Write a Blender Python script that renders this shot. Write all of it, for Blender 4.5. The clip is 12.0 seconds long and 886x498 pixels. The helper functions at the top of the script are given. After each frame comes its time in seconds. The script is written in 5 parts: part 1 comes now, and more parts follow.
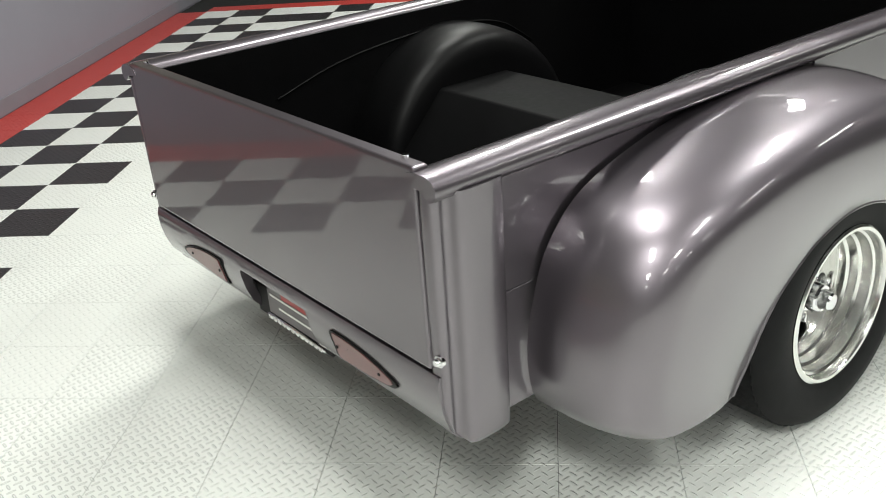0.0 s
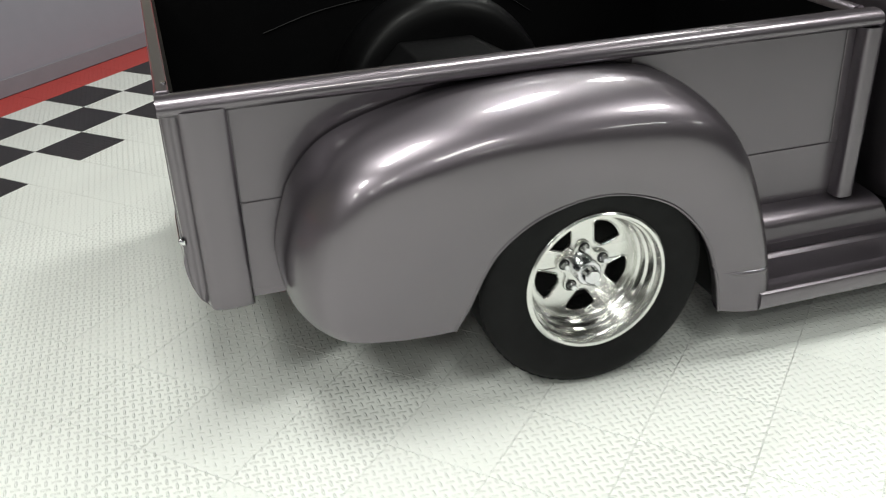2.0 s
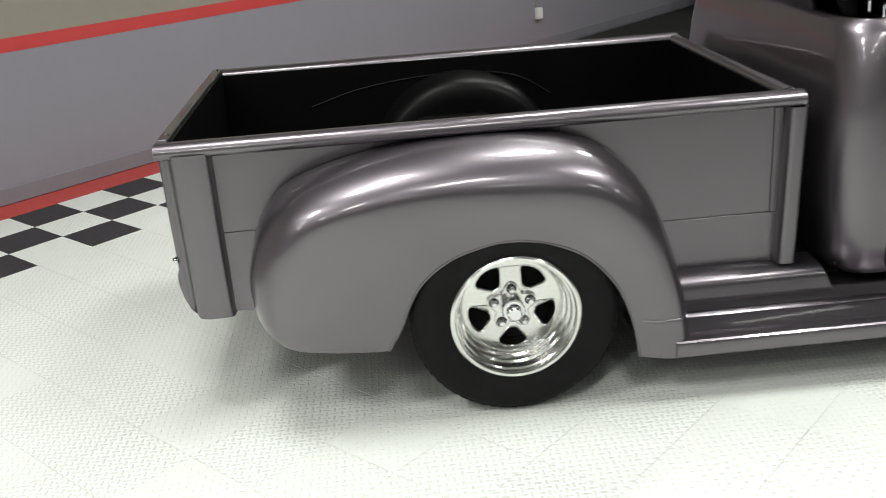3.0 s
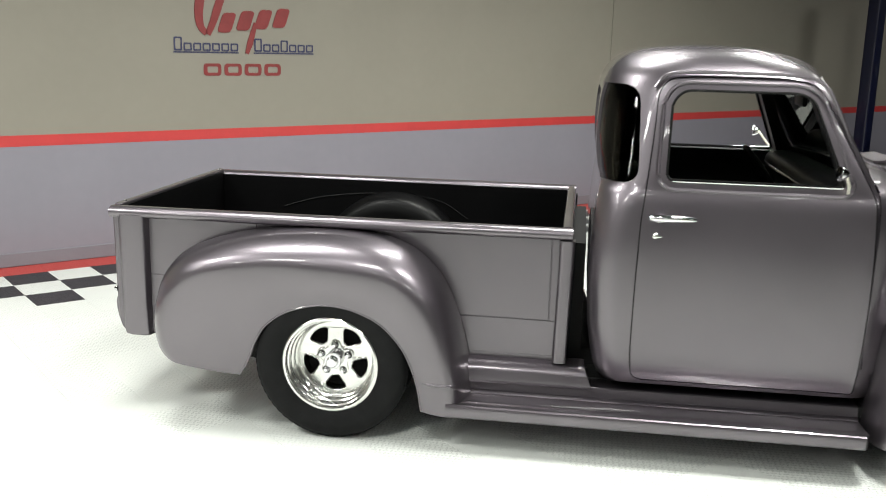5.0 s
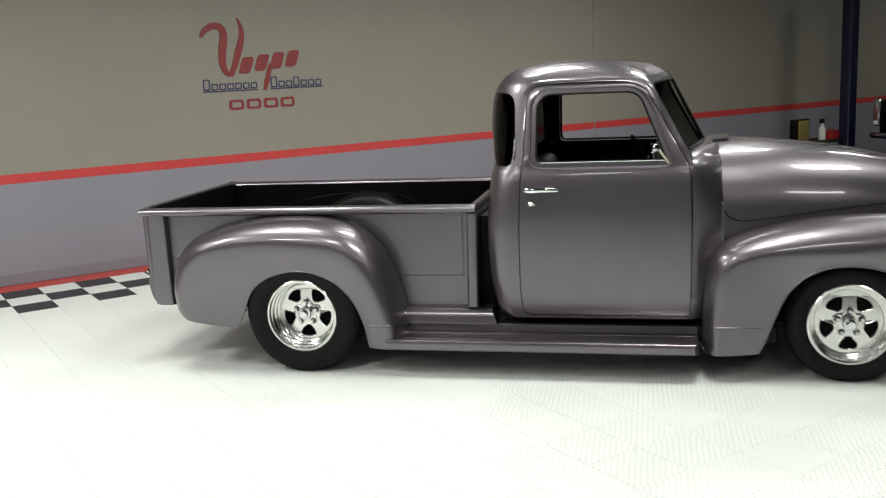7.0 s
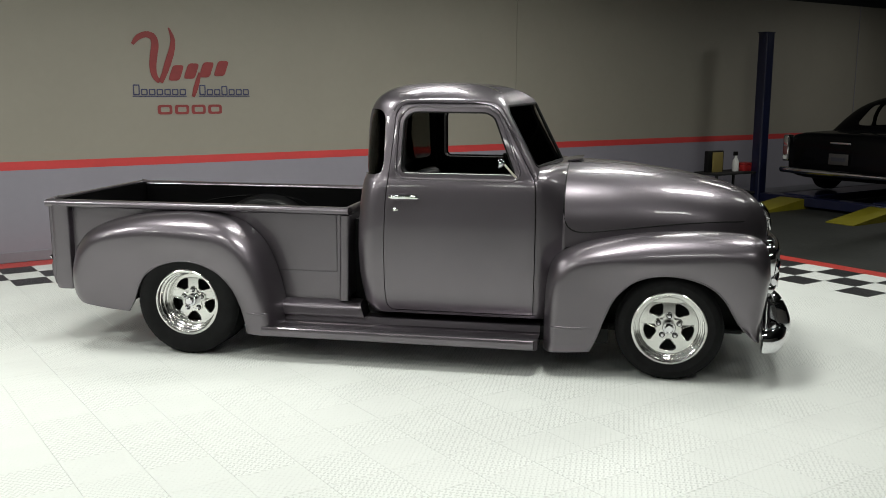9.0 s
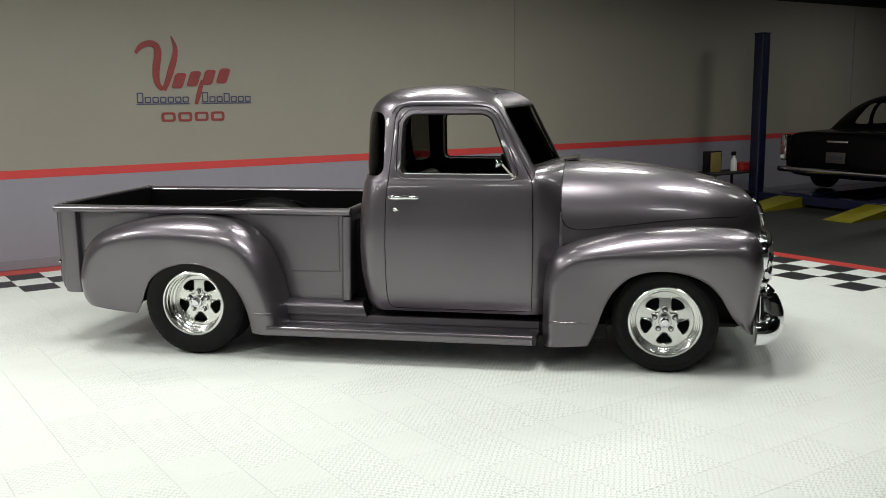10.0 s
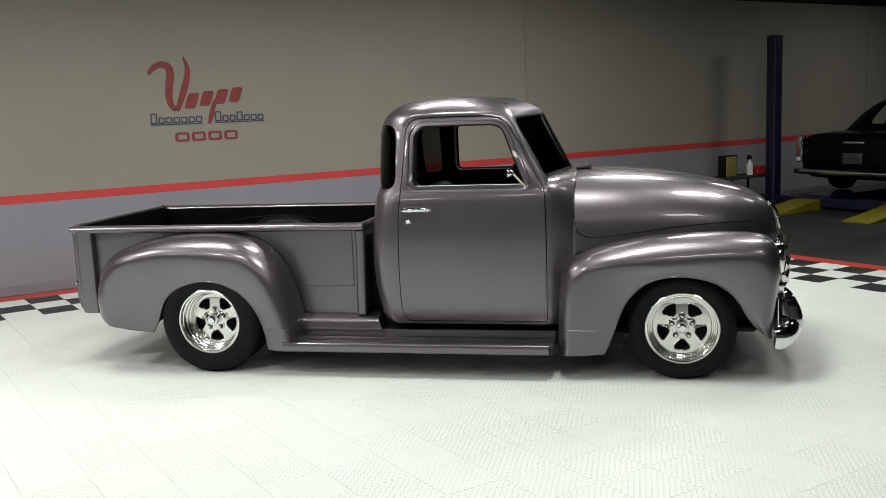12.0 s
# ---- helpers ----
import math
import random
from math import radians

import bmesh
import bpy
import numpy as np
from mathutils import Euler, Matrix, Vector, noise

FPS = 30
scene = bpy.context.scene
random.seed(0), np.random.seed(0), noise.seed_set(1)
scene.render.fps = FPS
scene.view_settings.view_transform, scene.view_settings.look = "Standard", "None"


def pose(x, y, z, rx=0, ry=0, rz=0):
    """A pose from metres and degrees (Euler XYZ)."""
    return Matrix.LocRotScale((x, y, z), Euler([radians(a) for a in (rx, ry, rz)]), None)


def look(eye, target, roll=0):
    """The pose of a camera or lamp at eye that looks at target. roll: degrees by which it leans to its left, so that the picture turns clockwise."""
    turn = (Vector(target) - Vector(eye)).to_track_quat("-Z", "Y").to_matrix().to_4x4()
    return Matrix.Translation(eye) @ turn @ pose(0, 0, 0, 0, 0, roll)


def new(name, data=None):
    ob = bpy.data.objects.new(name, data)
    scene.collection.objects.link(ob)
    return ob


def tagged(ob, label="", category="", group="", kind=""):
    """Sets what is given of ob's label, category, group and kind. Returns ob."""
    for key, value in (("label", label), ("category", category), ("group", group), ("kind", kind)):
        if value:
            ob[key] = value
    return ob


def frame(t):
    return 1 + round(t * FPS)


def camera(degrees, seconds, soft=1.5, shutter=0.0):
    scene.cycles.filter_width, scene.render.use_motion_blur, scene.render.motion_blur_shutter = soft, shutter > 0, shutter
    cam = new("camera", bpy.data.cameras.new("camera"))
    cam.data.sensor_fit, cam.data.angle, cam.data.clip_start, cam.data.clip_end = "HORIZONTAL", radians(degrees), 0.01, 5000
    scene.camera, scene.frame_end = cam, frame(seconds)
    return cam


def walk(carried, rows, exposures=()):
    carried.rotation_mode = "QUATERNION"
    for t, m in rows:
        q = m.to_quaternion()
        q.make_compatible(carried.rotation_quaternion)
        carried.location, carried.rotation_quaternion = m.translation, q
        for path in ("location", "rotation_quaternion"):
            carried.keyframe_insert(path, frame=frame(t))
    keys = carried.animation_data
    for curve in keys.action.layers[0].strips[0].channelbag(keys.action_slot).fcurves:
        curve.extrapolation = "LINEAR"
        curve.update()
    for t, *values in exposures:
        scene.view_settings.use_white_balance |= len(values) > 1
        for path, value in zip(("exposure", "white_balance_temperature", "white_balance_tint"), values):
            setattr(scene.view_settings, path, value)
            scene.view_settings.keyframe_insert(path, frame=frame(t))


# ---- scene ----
cam = camera(49.8, 12.0, soft=0.65, shutter=0.4)
PATH = [
    (0, (-2.009, -1.886, 1.519), (-0.902, -0.451, 0.673), -4.3),
    (0.5, (-1.766, -2.121, 1.53), (-0.833, -0.57, 0.678), -4.9),
    (1, (-1.541, -2.471, 1.558), (-0.739, -0.844, 0.715), -4.2),
    (1.5, (-1.345, -2.684, 1.593), (-0.686, -0.999, 0.741), -3.5),
    (2, (-1.048, -2.932, 1.629), (-0.545, -1.227, 0.714), -2.3),
    (2.5, (-0.716, -3.266, 1.601), (-0.436, -1.449, 0.813), -3.5),
    (3, (-0.373, -3.565, 1.624), (-0.264, -1.7, 0.91), -4.1),
    (3.5, (-0.021, -3.801, 1.645), (-0.001, -1.907, 1.001), -1.7),
    (5.5, (1.25, -4.958, 1.687), (0.944, -3.011, 1.344), 1.7),
    (6, (1.449, -5.339, 1.666), (1.412, -3.36, 1.383), 3.3),
    (6.5, (1.698, -5.665, 1.671), (1.444, -3.707, 1.352), -1.3),
    (7, (1.959, -5.841, 1.693), (1.53, -3.924, 1.319), -2.6),
    (7.5, (2.216, -5.932, 1.698), (1.892, -4.006, 1.267), -1.4),
    (9.5, (2.693, -6.386, 1.666), (2.319, -4.447, 1.347), 0.6),
    (10, (2.698, -6.421, 1.654), (2.326, -4.483, 1.33), -0.5),
    (10.5, (2.707, -6.408, 1.64), (2.296, -4.475, 1.331), -1.5),
    (11, (2.714, -6.408, 1.657), (2.314, -4.473, 1.346), -1.9),
    (11.5, (2.708, -6.416, 1.638), (2.297, -4.482, 1.337), -2.0),
    (12, (2.724, -6.405, 1.646), (2.314, -4.47, 1.349), -2.2),
]
walk(cam, [(t, look(eye, target, roll)) for t, eye, target, roll in PATH],
     exposures=[(0.0, 0.38), (2.0, -0.02), (3.0, 0.08), (3.5, 0.26), (5.5, 0.84), (6.0, 1.06), (6.5, 0.84), (7.0, 0.12), (7.5, -0.18), (9.5, -0.06), (12.0, -0.03)])


# ------------------------------------------------------------ light
world = bpy.data.worlds.new("world")
scene.world = world
world.use_nodes = True
world.node_tree.nodes["Background"].inputs[0].default_value = (0.5, 0.52, 0.55, 1)
world.node_tree.nodes["Background"].inputs[1].default_value = 0.005

ROOM = pose(0, 0, 0, 0, 0, 45)          # the building stands at 45 degrees to the truck


def ceiling_lamp(u, v, z, sx, sy, watts, turn=0.0, colour=(0.985, 1.0, 0.945)):
    lamp = bpy.data.lights.new("ceiling_lamp", "AREA")
    lamp.shape, lamp.size, lamp.size_y, lamp.energy, lamp.color = "RECTANGLE", sx, sy, watts, colour
    lamp.spread = radians(162)
    ob = new("ceiling_lamp", lamp)
    ob.matrix_world = ROOM @ pose(u, v, z, 0, 0, turn)
    return ob


# last row: unseen lamps added to brighten the truck's near side
for v, row in ((0.3, ((-9.6, 50), (-6.8, 66), (-4.0, 92), (-1.2, 64), (1.6, 72), (4.4, 70), (7.2, 21), (11.6, 50))),
               (-2.4, ((-7.9, 50), (-5.1, 54), (-2.3, 44), (0.9, 80), (3.6, 44), (6.2, 10))),
               (-5.8, ((-9.6, 28), (-6.8, 28), (-4.0, 28), (-1.2, 28), (1.6, 24)))):
    for u, watts in row:
        ceiling_lamp(u, v, 3.75, 1.2, 0.36, watts)

# ------------------------------------------------------------ materials


def nodes_of(name):
    m = bpy.data.materials.new(name)
    m.use_nodes = True
    t = m.node_tree
    return m, t, t.nodes["Principled BSDF"]


def link(t, a, b):
    t.links.new(a, b)


def math_node(t, op, a, b=None, c=None):
    n = t.nodes.new("ShaderNodeMath")
    n.operation = op
    for k, v in enumerate((a, b, c)):
        if v is None:
            continue
        if isinstance(v, (int, float)):
            n.inputs[k].default_value = v
        else:
            link(t, v, n.inputs[k])
    return n.outputs[0]


def noise_node(t, scale, detail=4.0, rough=0.55, coord="Object"):
    c = t.nodes.new("ShaderNodeTexCoord")
    n = t.nodes.new("ShaderNodeTexNoise")
    n.inputs["Scale"].default_value, n.inputs["Detail"].default_value, n.inputs["Roughness"].default_value = scale, detail, rough
    link(t, c.outputs[coord], n.inputs["Vector"])
    return n.outputs["Fac"]


def ramp(t, fac, stops):
    r = t.nodes.new("ShaderNodeValToRGB")
    r.color_ramp.elements[0].position, r.color_ramp.elements[0].color = stops[0][0], (*stops[0][1], 1)
    r.color_ramp.elements[1].position, r.color_ramp.elements[1].color = stops[-1][0], (*stops[-1][1], 1)
    for p, c in stops[1:-1]:
        e = r.color_ramp.elements.new(p)
        e.color = (*c, 1)
    link(t, fac, r.inputs[0])
    return r.outputs[0]


def bump(t, height, strength, distance, bsdf, normal="Normal"):
    b = t.nodes.new("ShaderNodeBump")
    b.inputs["Strength"].default_value, b.inputs["Distance"].default_value = strength, distance
    link(t, height, b.inputs["Height"])
    link(t, b.outputs[0], bsdf.inputs[normal])
    return b


def surface(name, colour, rough=0.5, metal=0.0, vary=0.12, scale=6.0, grain=0.0, grain_scale=120.0, coat=0.0, spec=0.5):
    """A plain surface whose tone and gloss vary at two scales."""
    m, t, p = nodes_of(name)
    big, fine = noise_node(t, scale), noise_node(t, scale * 9, 3)
    both = math_node(t, "ADD", math_node(t, "MULTIPLY", big, 0.65), math_node(t, "MULTIPLY", fine, 0.35))
    lo, hi = [tuple(max(0, c * k) for c in colour) for k in (1 - vary, 1 + vary)]
    link(t, ramp(t, both, ((0.3, lo), (0.7, hi))), p.inputs["Base Color"])
    link(t, math_node(t, "ADD", math_node(t, "MULTIPLY", fine, 0.12), rough - 0.06), p.inputs["Roughness"])
    p.inputs["Metallic"].default_value = metal
    p.inputs["Coat Weight"].default_value = coat
    p.inputs["Coat Roughness"].default_value = 0.04
    p.inputs["Specular IOR Level"].default_value = spec
    if grain:
        bump(t, noise_node(t, grain_scale, 3), grain, 0.002, p)
    return m


def car_paint(name, colour, rough, metal, coat_bump=0.02, coat=1.0, ior=1.42, spec=0.5):
    m, t, p = nodes_of(name)
    flake = noise_node(t, 900, 2)
    cloud = noise_node(t, 1.7, 3)
    tone = math_node(t, "ADD", math_node(t, "MULTIPLY", flake, 0.35), math_node(t, "MULTIPLY", cloud, 0.65))
    lo, hi = [tuple(c * k for c in colour) for k in (0.88, 1.12)]
    link(t, ramp(t, tone, ((0.3, lo), (0.7, hi))), p.inputs["Base Color"])
    p.inputs["Metallic"].default_value, p.inputs["Roughness"].default_value, p.inputs["Specular IOR Level"].default_value = metal, rough, spec
    p.inputs["Coat Weight"].default_value, p.inputs["Coat Roughness"].default_value, p.inputs["Coat IOR"].default_value = coat, 0.038, ior
    bump(t, flake, 0.10, 0.0006, p)
    bump(t, noise_node(t, 5.0, 2), coat_bump, 0.02, p, "Coat Normal")
    return m


PAINT = car_paint("silver_metallic_paint", (0.147, 0.131, 0.147), 0.37, 0.92)
BLACK_PAINT = car_paint("black_car_paint", (0.002, 0.002, 0.0025), 0.5, 0.0, 0.02, 0.35, 1.4, 0.02)
BED_BLACK = surface("satin_black_bed_lining", (0.0016, 0.0016, 0.0018), 0.42, vary=0.3, grain=0.10, grain_scale=260, spec=0.11)
BOX_BLACK = surface("matt_black_sheet_metal", (0.0022, 0.0022, 0.0024), 0.6, vary=0.3, grain=0.06, grain_scale=260, spec=0.05)
CHROME = surface("polished_chrome", (0.72, 0.72, 0.74), 0.07, 1.0, vary=0.04)
ALLOY = surface("polished_aluminium", (0.70, 0.70, 0.68), 0.20, 1.0, vary=0.06, scale=20)
RUBBER = surface("tyre_rubber", (0.0075, 0.0075, 0.0079), 0.66, vary=0.35, scale=14, grain=0.2, grain_scale=300, spec=0.13)
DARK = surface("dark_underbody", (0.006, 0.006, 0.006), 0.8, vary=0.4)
SEAL = surface("black_rubber_seal", (0.005, 0.005, 0.005), 0.5, spec=0.2)
INTERIOR = surface("black_vinyl_trim", (0.008, 0.008, 0.009), 0.45, vary=0.25, grain=0.3, grain_scale=200)
LENS_RED = surface("smoked_red_lens", (0.16, 0.062, 0.062), 0.30, vary=0.2, coat=0.2)
IVORY = surface("ivory_paint", (0.75, 0.72, 0.62), 0.35)
WALL_GREY = surface("lavender_grey_wall_paint", (0.232, 0.221, 0.258), 0.6, vary=0.05, scale=1.3, grain=0.12, grain_scale=150)
WALL_BEIGE = surface("cream_wall_paint", (0.250, 0.231, 0.192), 0.65, vary=0.05, scale=1.3, grain=0.12, grain_scale=150)
STRIPE_RED = surface("red_stripe_paint", (0.50, 0.045, 0.045), 0.5, vary=0.08)
SIGN_RED = surface("faded_red_sign_paint", (0.21, 0.030, 0.030), 0.55, vary=0.15, scale=9)
SIGN_BLUE = surface("navy_sign_paint", (0.035, 0.038, 0.095), 0.55, vary=0.15, scale=9)
BASEBOARD = surface("grey_vinyl_baseboard", (0.19, 0.185, 0.21), 0.5, vary=0.06)
BLACK_CEILING = surface("black_ceiling_paint", (0.012, 0.012, 0.013), 0.85, vary=0.2)
# the darkness of the unlit far end is put into this colour
FAR_WALL = surface("unlit_end_charcoal", (0.06, 0.06, 0.06), 0.7, vary=0.1, scale=0.8)
# white chosen so that unseen walls bounce light into the truck's side
BOUNCE_WALL = surface("white_bounce_wall", (0.62, 0.61, 0.58), 0.65, vary=0.06, scale=0.8)
CONCRETE = surface("dark_sealed_concrete", (0.016, 0.017, 0.015), 0.62, vary=0.3, scale=1.5, grain=0.2, grain_scale=60, spec=0.3)
LIFT_BLUE = surface("blue_lift_enamel", (0.007, 0.009, 0.032), 0.32, vary=0.15, coat=0.4)
RAMP_YELLOW = surface("yellow_ramp_enamel", (0.19, 0.165, 0.008), 0.45, vary=0.15)
RED_ENAMEL = surface("red_enamel", (0.35, 0.02, 0.02), 0.4)
GALVANISED = surface("galvanised_steel", (0.5, 0.5, 0.5), 0.4, 0.9)
WHITE_PLASTIC = surface("white_plastic", (0.7, 0.7, 0.68), 0.4)


def glass_material(name, tint, ior):
    m, t, p = nodes_of(name)
    out = t.nodes["Material Output"]
    clear, gloss, mix = t.nodes.new("ShaderNodeBsdfTransparent"), t.nodes.new("ShaderNodeBsdfGlossy"), t.nodes.new("ShaderNodeMixShader")
    clear.inputs[0].default_value = (*tint, 1)
    gloss.inputs["Roughness"].default_value = 0.03
    fres = t.nodes.new("ShaderNodeFresnel")
    fres.inputs[0].default_value = ior
    link(t, fres.outputs[0], mix.inputs[0])
    link(t, clear.outputs[0], mix.inputs[1])
    link(t, gloss.outputs[0], mix.inputs[2])
    link(t, mix.outputs[0], out.inputs[0])
    return m


TINTED = glass_material("dark_tinted_glass", (0.28, 0.28, 0.26), 1.3)
SHIELD = glass_material("green_tinted_windshield_glass", (0.42, 0.48, 0.43), 1.45)
LAMP_GLASS = surface("headlamp_glass", (0.65, 0.66, 0.66), 0.08, 0.3, coat=1.0)


def tile_material(name, colour, bar_shade):
    """Moulded garage tile with rows of raised bars laid crosswise, turn about."""
    m, t, p = nodes_of(name)
    c = t.nodes.new("ShaderNodeTexCoord")
    sep = t.nodes.new("ShaderNodeSeparateXYZ")
    link(t, c.outputs["Object"], sep.inputs[0])
    pitch = 0.0249
    u, v = [math_node(t, "MULTIPLY", sep.outputs[k], 1 / pitch) for k in (0, 1)]
    a = math_node(t, "MULTIPLY", math_node(t, "ADD", u, v), 0.7071)
    b = math_node(t, "MULTIPLY", math_node(t, "SUBTRACT", u, v), 0.7071)
    fa, fb = [math_node(t, "SUBTRACT", math_node(t, "FRACT", x), 0.5) for x in (a, b)]
    par = math_node(t, "MODULO", math_node(t, "ADD", math_node(t, "ADD", math_node(t, "FLOOR", a), math_node(t, "FLOOR", b)), 400.0), 2.0)
    lon = math_node(t, "ADD", math_node(t, "MULTIPLY", fa, par), math_node(t, "MULTIPLY", fb, math_node(t, "SUBTRACT", 1.0, par)))
    lat = math_node(t, "ADD", math_node(t, "MULTIPLY", fb, par), math_node(t, "MULTIPLY", fa, math_node(t, "SUBTRACT", 1.0, par)))
    d = math_node(t, "ADD", math_node(t, "POWER", math_node(t, "ABSOLUTE", math_node(t, "MULTIPLY", lon, 2.1)), 2.0),
                  math_node(t, "POWER", math_node(t, "ABSOLUTE", math_node(t, "MULTIPLY", lat, 8.0)), 2.0))
    bar = math_node(t, "SUBTRACT", 1.0, math_node(t, "MINIMUM", d, 1.0))
    info = t.nodes.new("ShaderNodeObjectInfo")
    island = t.nodes.new("ShaderNodeNewGeometry")
    chance = math_node(t, "FRACT", math_node(t, "ADD", info.outputs["Random"], island.outputs["Random Per Island"]))
    shade_share = math_node(t, "MINIMUM", math_node(t, "POWER", math_node(t, "MULTIPLY", chance, 1.5), 1.6), 1.0)
    cloud = noise_node(t, 3.0, 4)
    fine = noise_node(t, 70, 3)
    tone = math_node(t, "ADD", math_node(t, "MULTIPLY", cloud, 0.45),
                     math_node(t, "ADD", math_node(t, "MULTIPLY", fine, 0.25), math_node(t, "MULTIPLY", chance, 0.3)))
    base = ramp(t, tone, ((0.25, tuple(k * 0.90 for k in colour)), (0.75, colour)))
    # relief shade of the bars, painted as a darker ring round each
    ring = math_node(t, "MULTIPLY", math_node(t, "SUBTRACT", 1.0, math_node(t, "ABSOLUTE", math_node(t, "SUBTRACT", math_node(t, "MULTIPLY", d, 0.9), 1.0))), 1.0, None)
    mixn = t.nodes.new("ShaderNodeMix")
    mixn.data_type = "RGBA"
    link(t, math_node(t, "MULTIPLY", math_node(t, "MULTIPLY", math_node(t, "MAXIMUM", ring, 0.0), shade_share), bar_shade), mixn.inputs["Factor"])
    link(t, base, mixn.inputs["A"])
    mixn.inputs["B"].default_value = (*[k * 0.35 for k in colour], 1)
    link(t, mixn.outputs["Result"], p.inputs["Base Color"])
    link(t, math_node(t, "ADD", math_node(t, "MULTIPLY", fine, 0.2), 0.26), p.inputs["Roughness"])
    worn = math_node(t, "ADD", math_node(t, "MULTIPLY", noise_node(t, 1.3, 3), 1.5), 0.05)
    bump(t, math_node(t, "MULTIPLY", bar, worn), 1.0, 0.003, p)
    return m


TILE_WHITE = tile_material("white_moulded_floor_tile", (0.755, 0.780, 0.745), 0.60)
TILE_BLACK = tile_material("black_moulded_floor_tile", (0.018, 0.018, 0.020), 0.2)
TILE_RED = tile_material("red_moulded_floor_tile", (0.50, 0.05, 0.04), 0.2)

# ------------------------------------------------------------ mesh helpers


def mesh_from(name, verts, faces, material, angle=38):
    me = bpy.data.meshes.new(name)
    me.from_pydata([tuple(v) for v in verts], [], faces)
    me.validate()
    finish(me, material, angle)
    return me


def finish(me, material, angle=38):
    me.materials.clear()
    me.materials.append(material)
    for p in me.polygons:
        p.use_smooth = True
        p.material_index = 0
    me.set_sharp_from_angle(angle=radians(angle))


def part(name, data, material, parent=None, label="", angle=38):
    """Links a bmesh or a mesh as one mesh object under its thing."""
    if isinstance(data, bmesh.types.BMesh):
        bmesh.ops.recalc_face_normals(data, faces=data.faces)
        me = bpy.data.meshes.new(name)
        data.to_mesh(me)
        data.free()
    else:
        me = data
    finish(me, material, angle)
    ob = new(name, me)
    if parent is not None:
        ob.parent = parent
    if label:
        ob["label"] = label
    return ob


def thing(name, m, label, category, group="", kind=""):
    ob = new(name)
    ob.empty_display_size = 0.2
    ob.matrix_world = m
    return tagged(ob, label, category, group, kind)


def box(x0, x1, y0, y1, z0, z1, bevel=0.0, segments=2, bm=None):
    bm2 = bmesh.new()
    bmesh.ops.create_cube(bm2, size=1.0)
    for v in bm2.verts:
        v.co = Vector(((x0 + x1) / 2 + v.co.x * (x1 - x0), (y0 + y1) / 2 + v.co.y * (y1 - y0), (z0 + z1) / 2 + v.co.z * (z1 - z0)))
    if bevel:
        bmesh.ops.bevel(bm2, geom=list(bm2.edges), offset=bevel, segments=segments, profile=0.5, affect="EDGES")
    if bm is None:
        return bm2
    join(bm, bm2)
    return bm


def join(bm, other):
    me = bpy.data.meshes.new("tmp")
    other.to_mesh(me)
    other.free()
    bm.from_mesh(me)
    bpy.data.meshes.remove(me)


def grid_faces(rows, cols, loop_rows=False, loop_cols=False):
    f = []
    for i in range(rows if loop_rows else rows - 1):
        for j in range(cols if loop_cols else cols - 1):
            a, b = i * cols, ((i + 1) % rows) * cols
            k = (j + 1) % cols
            f.append((a + j, a + k, b + k, b + j))
    return f


def bm_of(verts, faces):
    bm = bmesh.new()
    vs = [bm.verts.new(v) for v in verts]
    for f in faces:
        try:
            bm.faces.new([vs[i] for i in f])
        except ValueError:
            pass
    return bm


def prism(outline, axis_fn, d0, d1):
    """A closed prism: outline of 2D points, axis_fn(p, q, d) to 3D."""
    n = len(outline)
    bm = bmesh.new()
    a = [bm.verts.new(axis_fn(p, q, d0)) for p, q in outline]
    b = [bm.verts.new(axis_fn(p, q, d1)) for p, q in outline]
    bm.faces.new(a)
    bm.faces.new(list(reversed(b)))
    for i in range(n):
        bm.faces.new((a[i], b[i], b[(i + 1) % n], a[(i + 1) % n]))
    bmesh.ops.recalc_face_normals(bm, faces=bm.faces)
    return bm


def spline(points, n, closed=False):
    """Catmull-Rom through the points, n samples by length."""
    P = [Vector(p) for p in points]
    if closed:
        P = P + [P[0]]
    out = []
    for i in range(len(P) - 1):
        p1, p2 = P[i], P[i + 1]
        p0 = P[i - 1] if i > 0 else (P[-2] if closed else p1 * 2 - p2)
        p3 = P[i + 2] if i + 2 < len(P) else (P[1] if closed else p2 * 2 - p1)
        for k in range(24):
            s = k / 24
            out.append(0.5 * ((2 * p1) + (p2 - p0) * s + (2 * p0 - 5 * p1 + 4 * p2 - p3) * s * s + (3 * p1 - p0 - 3 * p2 + p3) * s ** 3))
    out.append(P[-1])
    cum = [0.0]
    for a, b in zip(out, out[1:]):
        cum.append(cum[-1] + (b - a).length)
    res, j = [], 0
    m = n if closed else n - 1
    for k in range(n):
        L = cum[-1] * k / m
        while j < len(cum) - 2 and cum[j + 1] < L:
            j += 1
        seg = cum[j + 1] - cum[j]
        res.append(out[j].lerp(out[j + 1], (L - cum[j]) / seg if seg > 0 else 0))
    return res


def rounded(points, radius, n=5):
    """A closed 2D outline with its corners rounded; radius: one number or one for each corner."""
    out = []
    k = len(points)
    for i in range(k):
        p, a, b = Vector(points[i]), Vector(points[i - 1]), Vector(points[(i + 1) % k])
        r = radius[i] if isinstance(radius, (list, tuple)) else radius
        da, db = (a - p), (b - p)
        r = min(r, da.length * 0.49, db.length * 0.49)
        s, e = p + da.normalized() * r, p + db.normalized() * r
        for j in range(n + 1):
            w = j / n
            out.append(tuple(s * (1 - w) ** 2 + p * 2 * w * (1 - w) + e * w * w))
    return out


